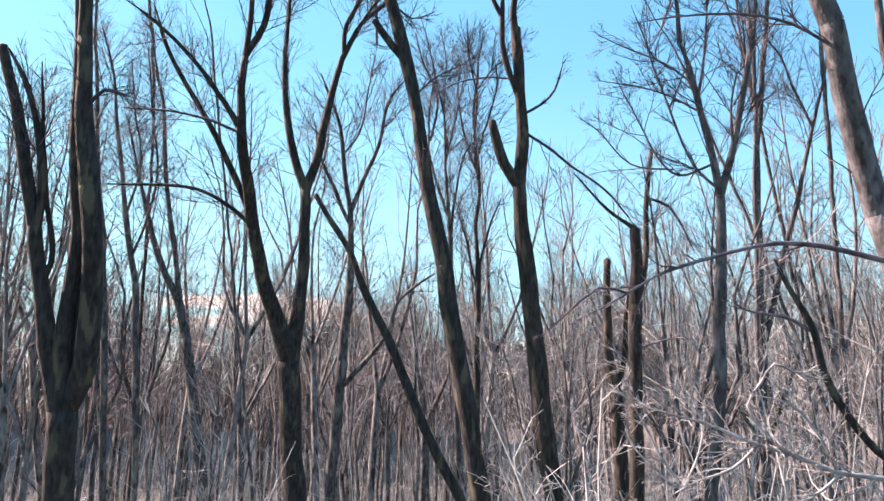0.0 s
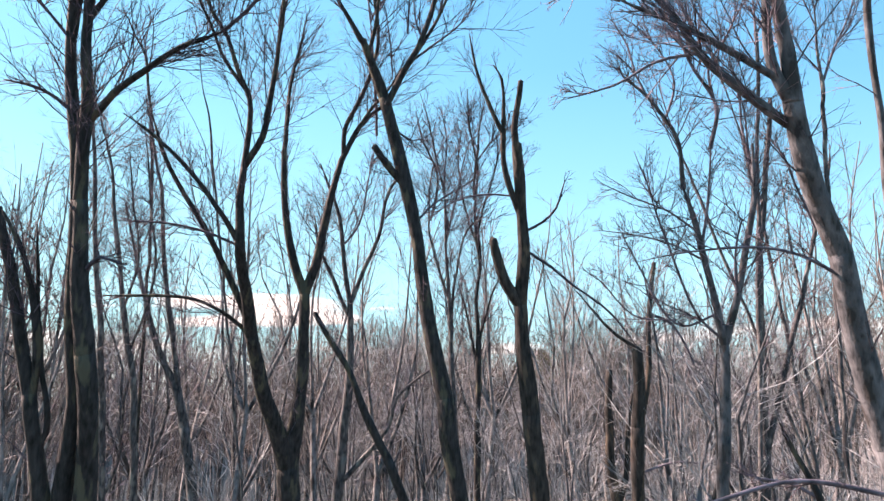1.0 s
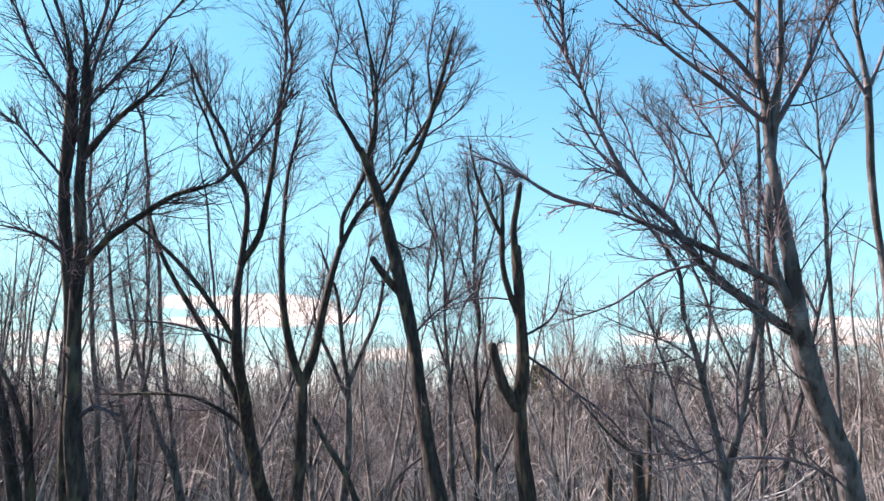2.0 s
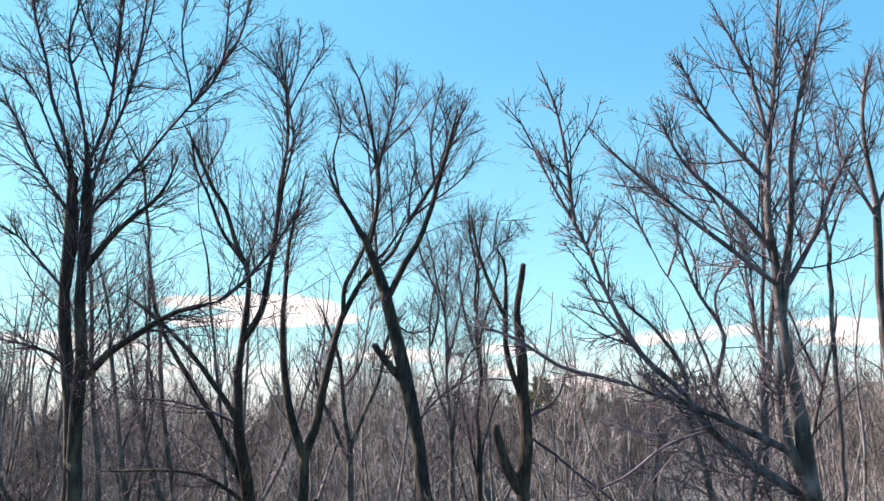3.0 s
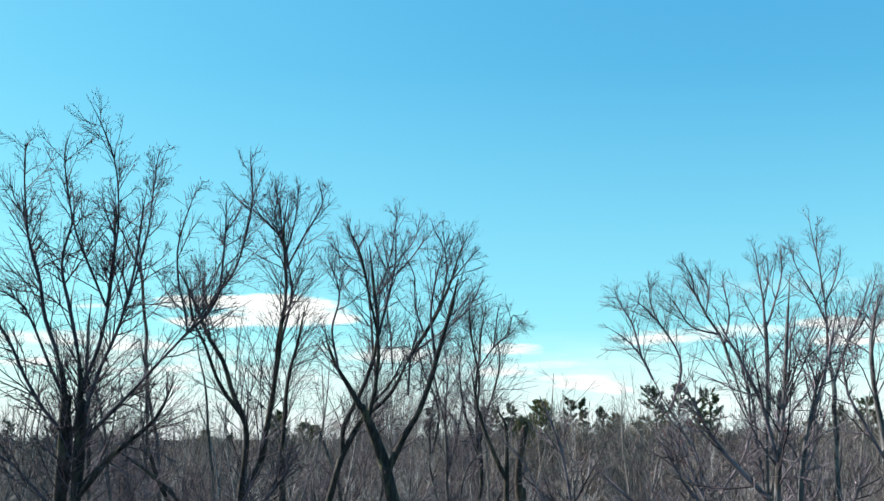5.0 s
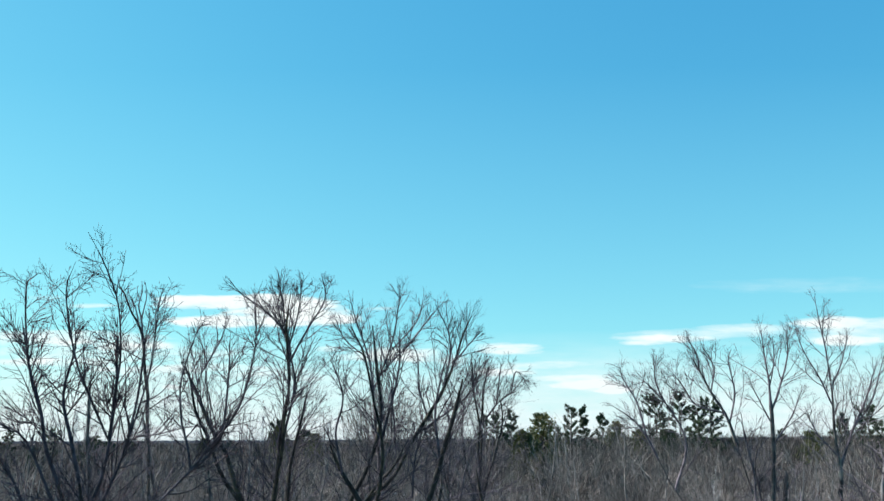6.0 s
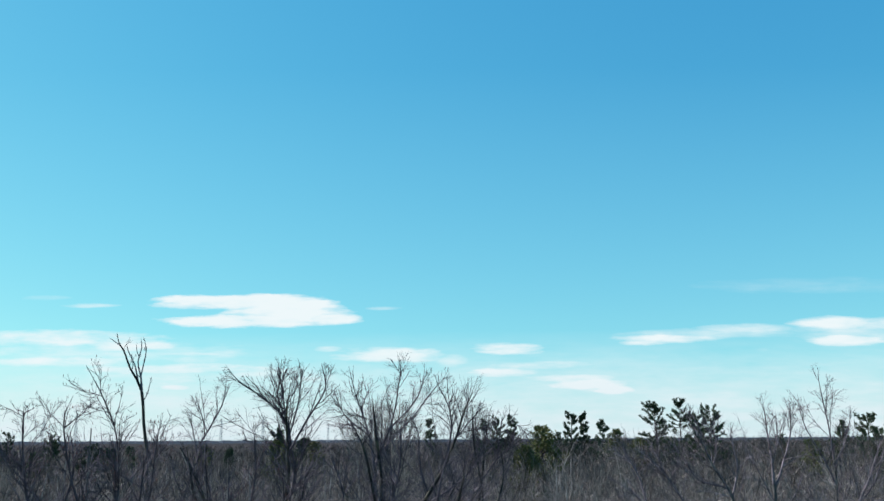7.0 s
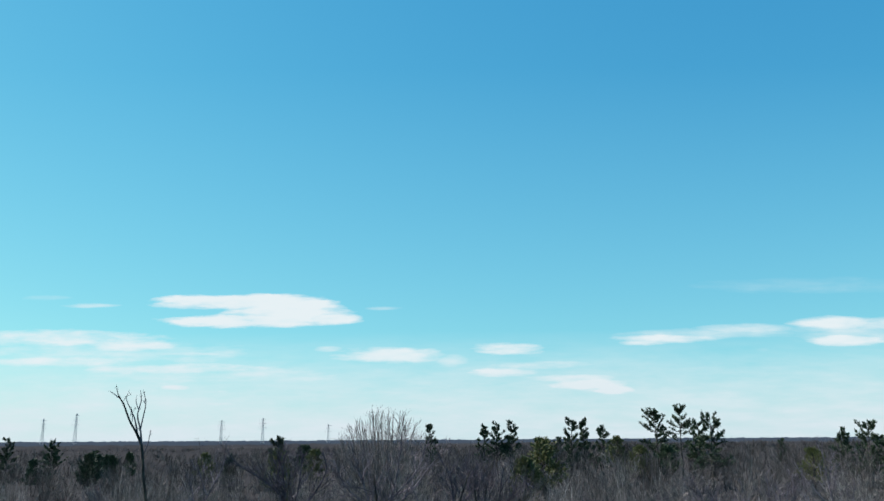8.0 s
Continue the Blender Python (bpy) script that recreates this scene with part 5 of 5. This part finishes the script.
def far_woods():
    """The leafless wood beyond: trunks and crowns of fine twigs, as one growth."""
    rng = np.random.default_rng(8)
    full = [(crown(rng, h, 13, 13), h) for h in (14.6, 15.4, 16.1, 16.8, 17.4, 15.9)]
    plain = [(crown(rng, h, 12, 4), h) for h in (14.8, 15.8, 16.6, 17.2)]
    w, near, poles = Wood(), Wood(), Wood()
    for i in range(1600):
        r = (36 ** 2 + (560 ** 2 - 36 ** 2) * rng.random() ** 2.15) ** 0.5
        a = radians(rng.uniform(-33, 33))
        (P, R, C, Q), h = full[i % 6] if r < 130 else plain[i % 4]
        east = np.clip((math.degrees(a) + 6) / 14, 0, 1)
        sc = rng.uniform(0.85, 1.01) * (0.95 + 0.15 * east * min(1.0, r / 200))
        b = rng.uniform(0, 6.28)
        turn = np.array(((math.cos(b), math.sin(b), 0), (-math.sin(b), math.cos(b), 0), (0, 0, 1))) * sc
        at = np.array((r * math.sin(a), r * math.cos(a), 0))
        thick = 0.0085 + 0.00017 * r
        # the same trees, but the nearer ones take the colour with light painted in
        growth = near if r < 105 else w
        growth.add(P @ turn + at, R * thick, 3)
        growth.add(C @ turn + at, Q * thick * 1.5, 3)
        if r < 150 and i % 3 == 0:
            T = np.array([[at, at + (0, 0, h * 0.35), at + (0, 0, h * 0.7)]])
            T[:, 1:, :2] += rng.normal(0, 0.4, (1, 2, 2))
            poles.add(T, np.array([[0.13, 0.1, 0.04]]) * rng.uniform(0.5, 1.1), 5)
    woods = tagged(w.link("far_woods", FAR_WOOD), "leafless brown-grey woods stretching away", "woods", kind="stuff")
    tagged(near.link("grey_stand", LIT_WOOD, woods), "nearer part of the leafless woods in a lighter, lit colour", kind="stuff")
    tagged(poles.link("trunk_stand", BARK_LIT, woods), kind="stuff")
    return woods


far_woods()


def thicket():
    """Saplings and brush between the trees, too many to count."""
    rng = np.random.default_rng(21)
    w = Wood()
    n = 720
    r = (17 ** 2 + (95 ** 2 - 17 ** 2) * rng.random(n) ** 1.25) ** 0.5
    a = np.radians(rng.uniform(-36, 36, n))
    base = np.stack([r * np.sin(a), r * np.cos(a), np.zeros(n)], axis=1)
    stems = 3
    idx = np.repeat(np.arange(n), stems)
    tall = np.where(np.arange(len(idx)) % 4 == 0, 1.0, 0.0)
    H = rng.uniform(2.0, 6.6, len(idx)) * rng.uniform(0.7, 1.15, n)[idx] * (1 + 0.55 * tall)
    d = rng.normal(0, 0.22, (len(idx), 2)) * (1 - 0.7 * tall)[:, None]
    s = np.linspace(0, 1, 6)
    P = np.empty((len(idx), 6, 3))
    sway = np.cumsum(rng.normal(0, 0.07, (len(idx), 6, 2)), axis=1)
    P[..., :2] = base[idx, None, :2] + d[:, None] * (H[:, None] * s ** 1.3)[..., None] + sway
    P[..., 2] = H[:, None] * s - 0.05
    R = (0.008 + 0.00016 * r[idx])[:, None] * np.linspace(1.4, 0.35, 6)[None]
    w.add(P, R, 3)
    C, Q = sprout(rng, P, R, 5, (0.15, 1.0), (0.5, 2.0), 0.85, 0.04, (0.0045, 0.009), n=4, wander=0.2)
    w.add(C, Q, 3)
    C2, Q2 = sprout(rng, C, Q, 3, (0.2, 1.0), (0.2, 0.9), 0.75, 0.05, (0.0035, 0.0055), n=2, wander=0.2)
    w.add(C2, Q2, 3)
    n = 2200        # low growth that hides the ground
    r = (13 ** 2 + (80 ** 2 - 13 ** 2) * rng.random(n)) ** 0.5
    a = np.radians(rng.uniform(-36, 36, n))
    foot = np.stack([r * np.sin(a), r * np.cos(a), np.zeros(n)], axis=1)
    lean = np.concatenate([rng.normal(0, 0.3, (n, 2)), np.ones((n, 1))], axis=1) * rng.uniform(0.8, 3.0, (n, 1))
    P = np.stack([foot, foot + lean * 0.5 + rng.normal(0, 0.08, (n, 3)), foot + lean], axis=1)
    R = (0.008 + 0.00022 * r)[:, None] * np.linspace(1.2, 0.4, 3)[None]
    w.add(P, R, 3)
    C, Q = sprout(rng, P, R, 5, (0.1, 1.0), (0.4, 1.5), 0.8, 0.03, (0.006, 0.012), n=2, wander=0.2)
    w.add(C, Q, 3)
    return tagged(w.link("thicket", BRUSH), "tangle of bare grey-brown saplings and brush", "brush", kind="stuff")


thicket()


def shrub(seed, label):
    """A tall many-stemmed bush with crooked pale branches."""
    rng = np.random.default_rng(seed)
    root = tagged(new("shrub"), label, "shrub", "pale shrubs under the trees")
    twigs = Wood()
    for i in range(6):
        a, lean, h = rng.uniform(0, 6.28), rng.uniform(0.05, 0.35), rng.uniform(4.6, 6.6)
        pts = [(math.cos(a) * lean * z + rng.normal(0, 0.1), math.sin(a) * lean * z + rng.normal(0, 0.1), z) for z in np.linspace(-0.1, h, 6)]
        p = spline(pts, 0.4)
        R = np.linspace(0.032, 0.009, len(p))
        w = Wood()
        w.add(p[None], R[None], 5)
        w.link("stem", TWIG_PALE, root)
        P1, R1 = sprout(rng, p[None], R[None], 9, (0.45, 1.0), (0.5, 1.8), 0.95, 0.03, (0.007, 0.014), n=6, wander=0.3)
        twigs.add(P1, R1, 4)
        P2, R2 = sprout(rng, P1, R1, 4, (0.2, 1.0), (0.2, 0.8), 0.8, 0.05, (0.005, 0.008), n=4, wander=0.3)
        twigs.add(P2, R2, 3)
    tagged(twigs.link("twig_spray", TWIG_PALE, root), kind="stuff")
    return root


SHRUBS = [shrub(70 + i, "tall crooked shrub with pale grey branches") for i in range(4)]
rng = np.random.default_rng(33)
for i in range(19):
    far_off = rng.uniform(7.5, 17)
    x = far_off * rng.uniform(0.02, 0.56) if i < 12 else far_off * rng.uniform(-0.5, 0.0)
    m = Matrix.LocRotScale((x, far_off, 0), Euler((0, 0, rng.uniform(0, 6.28))), Vector((1, 1, 1)) * rng.uniform(0.85, 1.1) * (1.0 if i < 12 else 0.85))
    if i < 4:
        SHRUBS[i].matrix_basis = m
    else:
        copy_thing(SHRUBS[i % 4], m)


def dome_tree(x, y, height):
    """A broad round-crowned tree of many fine upright branches."""
    rng = np.random.default_rng(90)
    root = tagged(new("tree"), "round-crowned tree of fine grey upright twigs", "tree")
    root.location = (x, y, 0)
    path = spline([(0, 0, -0.1), (0.1, 0, height * 0.25), (0, 0.1, height * 0.5)], 0.8)
    w = Wood()
    w.add(path[None], np.linspace(0.24, 0.17, len(path))[None], 7)
    w.link("trunk", BARK_GREY, root)
    ps = []
    for i in range(120):
        a, o = rng.uniform(0, 6.28), 5.2 * rng.random() ** 0.5
        top = height * (1 - 0.16 * (o / 5.2) ** 2.2) * rng.uniform(0.95, 1.0)
        ps.append([(math.cos(a) * o * s ** 0.7 + rng.normal(0, 0.32) * (s > 0), math.sin(a) * o * s ** 0.7 + rng.normal(0, 0.32) * (s > 0),
                    height * 0.4 + (top - height * 0.4) * s) for s in (0, 0.3, 0.65, 1)])
    P = np.array(ps)
    R = np.tile(np.linspace(0.045, 0.017, 4), (120, 1))
    b, t = Wood(), Wood()
    b.add(P, R, 5)
    tagged(b.link("branch_spray", TWIG_HAZE, root), kind="stuff")
    C, Q = sprout(rng, P, R, 7, (0.3, 1.0), (0.6, 2.1), 0.62, 0.08, (0.014, 0.02), n=5, wander=0.18)
    t.add(C, Q, 3)
    C, Q = sprout(rng, C, Q, 3, (0.2, 1.0), (0.4, 1.3), 0.55, 0.08, (0.011, 0.014), n=3)
    t.add(C, Q, 3)
    tagged(t.link("twig_spray", TWIG_HAZE, root), kind="stuff")
    return root


dome_tree(-6.4, 86.0, 20.9)


# ---- evergreens ----
def leafage(rng, tips, heading, k, length, width, lift):
    """Small blades round points: k at each, along a heading with some scatter."""
    idx = np.repeat(np.arange(len(tips)), k)
    d = heading[idx] * 0.8 + rng.normal(size=(len(idx), 3)) * 0.6 + np.array((0, 0, lift))
    d /= np.linalg.norm(d, axis=1, keepdims=True)
    side = np.cross(d, rng.normal(size=d.shape))
    side /= np.linalg.norm(side, axis=1, keepdims=True)
    L = rng.uniform(*length, (len(idx), 1))
    o = tips[idx] + rng.normal(0, 0.05, (len(idx), 3))
    V = np.stack([o - side * width * 0.6, o + side * width * 0.6, o + d * L + side * width * 0.35, o + d * L - side * width * 0.35], axis=1).reshape(-1, 3)
    w = Wood()
    w.add_raw(V, np.arange(len(V)).reshape(-1, 4))
    return w


def along(rng, P, count, span):
    """count random points on each path of P, with the path's heading there."""
    M, m, _ = P.shape
    idx = np.repeat(np.arange(M), count)
    u = rng.uniform(*span, len(idx)) * (m - 1)
    i = np.minimum(u.astype(int), m - 2)
    f = (u - i)[:, None]
    t = P[idx, i + 1] - P[idx, i]
    t /= np.linalg.norm(t, axis=1, keepdims=True) + 1e-9
    return P[idx, i] * (1 - f) + P[idx, i + 1] * f, t


def pine(height, seed, label, spread=2.6, first=0.35, mat=None, category="pine"):
    """A white pine: a straight trunk, uneven limbs that sweep up into plumes of needles, a fanned top."""
    rng = np.random.default_rng(seed)
    root = tagged(new("pine_tree"), label, category, "pines above the wood")
    z = np.linspace(-0.1, height - 0.6, 9)
    bend = np.cumsum(rng.normal(0, 0.06, (9, 2)), axis=0)
    path = np.stack([bend[:, 0], bend[:, 1], z], axis=1)
    w = Wood()
    w.add(path[None], np.linspace(0.26, 0.05, 9)[None], 7)
    w.link("trunk", BARK_DARK, root)
    ps = []
    crown = min(height * (1 - first), 9.0)
    for i in range(54):
        f = rng.random()
        z0 = height - 0.2 - crown * (1 - f * 0.94)
        a = rng.uniform(0, 6.28)
        L = spread * (1.0 - 0.72 * f ** 1.2) * rng.uniform(0.4, 1.25) * (1 if rng.random() < 0.85 else 1.3)
        up = 0.15 + 0.55 * f ** 2 + rng.uniform(0, 0.35)
        at = np.array([np.interp(z0, z, bend[:, 0]), np.interp(z0, z, bend[:, 1])])
        q = [(at[0] + math.cos(a) * L * s, at[1] + math.sin(a) * L * s, z0 + L * (up * s ** 2.0 - 0.12 * (1 - f) * s)) for s in (0, 0.3, 0.55, 0.8, 1)]
        cap = height + 0.15 - rng.uniform(0, 0.4)
        ps.append([(x, y, min(v, cap)) for x, y, v in q])
    P = np.array(ps)
    R = np.tile(np.linspace(0.06, 0.02, 5), (len(P), 1))
    b = Wood()
    b.add(P, R, 3)
    C, Q = sprout(rng, P, R, 3, (0.45, 1.0), (0.35, 0.8), 0.6, 0.3, (0.015, 0.03), n=3)
    b.add(C, Q, 3)
    tagged(b.link("bough_spray", BARK_DARK, root), kind="stuff")
    tips, way = along(rng, P, 13, (0.35, 1.0))
    more, way2 = along(rng, C, 3, (0.2, 1.0))
    leaf = leafage(rng, np.vstack([tips, more]), np.vstack([way, way2]), 5, (0.18, 0.46), 0.085, 0.25)
    tagged(leaf.link("needle_spray", mat or NEEDLES, root), kind="stuff")
    return root


def cedar(height, seed, label, wide=2.4, mat=None):
    """A dense bushy evergreen: rising sprays all round a short trunk, uneven outline."""
    rng = np.random.default_rng(seed)
    root = tagged(new("cedar_tree"), label, "cedar", "low evergreens in the wood")
    w = Wood()
    w.add(np.array([[(0, 0, -0.1), (0.05, 0.03, height * 0.5), (0, 0, height * 0.95)]]), np.array([[0.2, 0.12, 0.03]]), 6)
    w.link("trunk", BARK_DARK, root)
    ps = []
    lobes = rng.uniform(0.7, 1.2, 9)
    for i in range(100):
        f = rng.random() ** 0.9
        a = rng.uniform(0, 6.28)
        L = wide * (1 - f) ** 0.6 * lobes[int(a / 0.7)] * rng.uniform(0.6, 1.1) + 0.25
        z0 = height - 0.5 - min(height * 0.7, 5.5) * (1 - f)
        ps.append([(math.cos(a) * L * s, math.sin(a) * L * s, z0 + L * 0.55 * s ** 1.4) for s in (0, 0.35, 0.7, 1)])
    P = np.array(ps)
    R = np.tile(np.linspace(0.04, 0.012, 4), (len(P), 1))
    b = Wood()
    b.add(P, R, 3)
    tagged(b.link("bough_spray", BARK_DARK, root), kind="stuff")
    tips, way = along(rng, P, 11, (0.35, 1.0))
    leaf = leafage(rng, tips + rng.normal(0, 0.12, tips.shape), way, 4, (0.12, 0.3), 0.095, 0.5)
    tagged(leaf.link("leaf_spray", mat or CEDAR, root), kind="stuff")
    return root

pine(18.3, 40, "dark white pine above the bare woods", 2.6, 0.40).location = (-102.5, 190.0, 0)
pine(18.0, 41, "dark round-topped pine in the bare woods", 3.0, 0.40).location = (-87.4, 180.0, 0)
pine(18.7, 42, "dark pine poking out of the bare woods", 2.4, 0.50).location = (-27.0, 130.0, 0)
pine(21.3, 43, "slim dark pine on the skyline", 2.0, 0.50).location = (-3.0, 200.0, 0)
pine(21.1, 44, "dark windswept pine on the skyline", 2.2, 0.50).location = (9.5, 190.0, 0)
pine(22.0, 45, "dark windswept pine on the skyline", 2.6, 0.50).location = (12.7, 190.0, 0)
pine(22.2, 46, "dark windswept pine on the skyline", 2.6, 0.50).location = (16.2, 190.0, 0)
pine(21.9, 47, "slim dark pine with tufted limbs", 2.0, 0.50).location = (26.9, 167.0, 0)
pine(21.7, 48, "slim dark pine with tufted limbs", 2.0, 0.50).location = (29.4, 168.0, 0)
pine(20.3, 49, "dark pine with a rounded top", 2.6, 0.50).location = (35.5, 180.0, 0)
pine(22.8, 50, "broad white pine with upswept limbs", 4.0, 0.50).location = (39.3, 148.0, 0)
pine(24.0, 51, "tall white pine with upswept limbs", 4.0, 0.45).location = (49.0, 165.0, 0)
pine(21.7, 52, "full dark white pine", 3.4, 0.45).location = (46.2, 138.0, 0)
pine(19.4, 53, "dark white pine above the bare woods", 2.8, 0.40).location = (74.2, 150.0, 0)
pine(20.3, 54, "full dark white pine", 3.4, 0.40).location = (74.2, 140.0, 0)
pine(20.8, 55, "dark white pine beside a taller one", 2.6, 0.45).location = (47.6, 150.0, 0)
pine(18.0, 56, "dark white pine above the bare woods", 2.6, 0.45).location = (82.2, 150.0, 0)
pine(18.7, 57, "small dark pine on the skyline", 2.2, 0.50).location = (32.9, 230.0, 0)
pine(17.9, 58, "small dark pine on the skyline", 1.8, 0.50).location = (96.5, 230.0, 0)
cedar(17.7, 140, "bushy olive-green cedar in the bare woods", 3.2).location = (10.9, 88.0, 0)
cedar(15.8, 141, "low olive-green cedar beside a taller one", 2.4).location = (8.6, 84.0, 0)
cedar(18.1, 142, "olive-green cedar in the bare woods", 2.6).location = (32.5, 150.0, 0)
cedar(16.5, 143, "low olive-green cedar under the pines", 3.0).location = (34.3, 140.0, 0)
cedar(16.6, 144, "low dark green cedar under the pines", 3.2, NEEDLES).location = (38.7, 140.0, 0)
cedar(16.0, 145, "olive-green cedar in the bare woods", 3.0).location = (59.7, 130.0, 0)
cedar(16.1, 146, "small dark cedar in the bare woods", 2.0, NEEDLES).location = (-64.9, 150.0, 0)
cedar(15.7, 147, "small dark cedar in the bare woods", 2.4, NEEDLES).location = (-61.6, 140.0, 0)
cedar(15.0, 148, "slim dark cedar in the bare woods", 1.6, NEEDLES).location = (-71.0, 170.0, 0)
cedar(15.0, 149, "slim dark cedar in the bare woods", 1.6, NEEDLES).location = (-69.5, 170.0, 0)
cedar(15.4, 150, "small dark cedar in the bare woods", 1.8, NEEDLES).location = (-69.9, 180.0, 0)
cedar(15.5, 151, "low olive-green cedar in the bare woods", 2.4).location = (-44.4, 150.0, 0)
cedar(14.9, 152, "slim dark cedar in the bare woods", 1.4, NEEDLES).location = (-42.4, 160.0, 0)
cedar(16.8, 153, "low dark green cedar in the bare woods", 2.8, NEEDLES).location = (-26.0, 150.0, 0)
cedar(16.1, 154, "low olive-green cedar in the bare woods", 2.6).location = (-22.3, 140.0, 0)
cedar(16.5, 155, "low olive-green cedar below a dark pine", 2.2).location = (-20.6, 100.0, 0)
cedar(14.6, 156, "small dark cedar in the bare woods", 1.6, NEEDLES).location = (-76.3, 150.0, 0)


# ---- power line ----
def pylon(x, y, height):
    root = tagged(new("pylon"), "grey steel lattice pylon of a far power line", "pylon", "pylons of the power line")
    root.location = (x, y, 0)
    legs = Wood()
    half = lambda z: 2.4 * (1 - z / height) ** 1.5 + 0.7
    corner = lambda i, z: np.array(((1, 1, -1, -1)[i] * half(z), (1, -1, -1, 1)[i] * half(z), z))
    for i in range(4):
        leg = Wood()
        leg.add(np.array([[corner(i, 0), corner(i, height / 2), corner(i, height)]]), np.full((1, 3), 0.17), 4)
        leg.link("leg", STEEL, root)
    brace = Wood()
    zs = [height * (1 - 0.82 ** j) / (1 - 0.82 ** 12) for j in range(13)]
    for a, b in zip(zs, zs[1:]):
        for i in range(4):
            for p, q in ((corner(i, a), corner((i + 1) % 4, b)), (corner((i + 1) % 4, a), corner(i, b))):
                brace.add(np.array([[p, (p + q) / 2, q]]), np.full((1, 3), 0.08), 3)
    brace.link("bracing", STEEL, root)
    for z, reach in ((height * 0.72, 7.0), (height * 0.84, 6.0), (height * 0.95, 5.0)):
        arm = Wood()
        arm.add(np.array([[(-reach, 0, z), (0, 0, z + 0.9), (reach, 0, z)], [(-reach, 0, z), (0, 0, z - 0.3), (reach, 0, z)]]), np.full((2, 3), 0.14), 3)
        arm.link("crossarm", STEEL, root)
    return root

pylon(-669, 1350, 57)
pylon(-569, 1250, 61)
pylon(-357, 1300, 51)
pylon(-279, 1250, 53)
pylon(-213, 1500, 48)
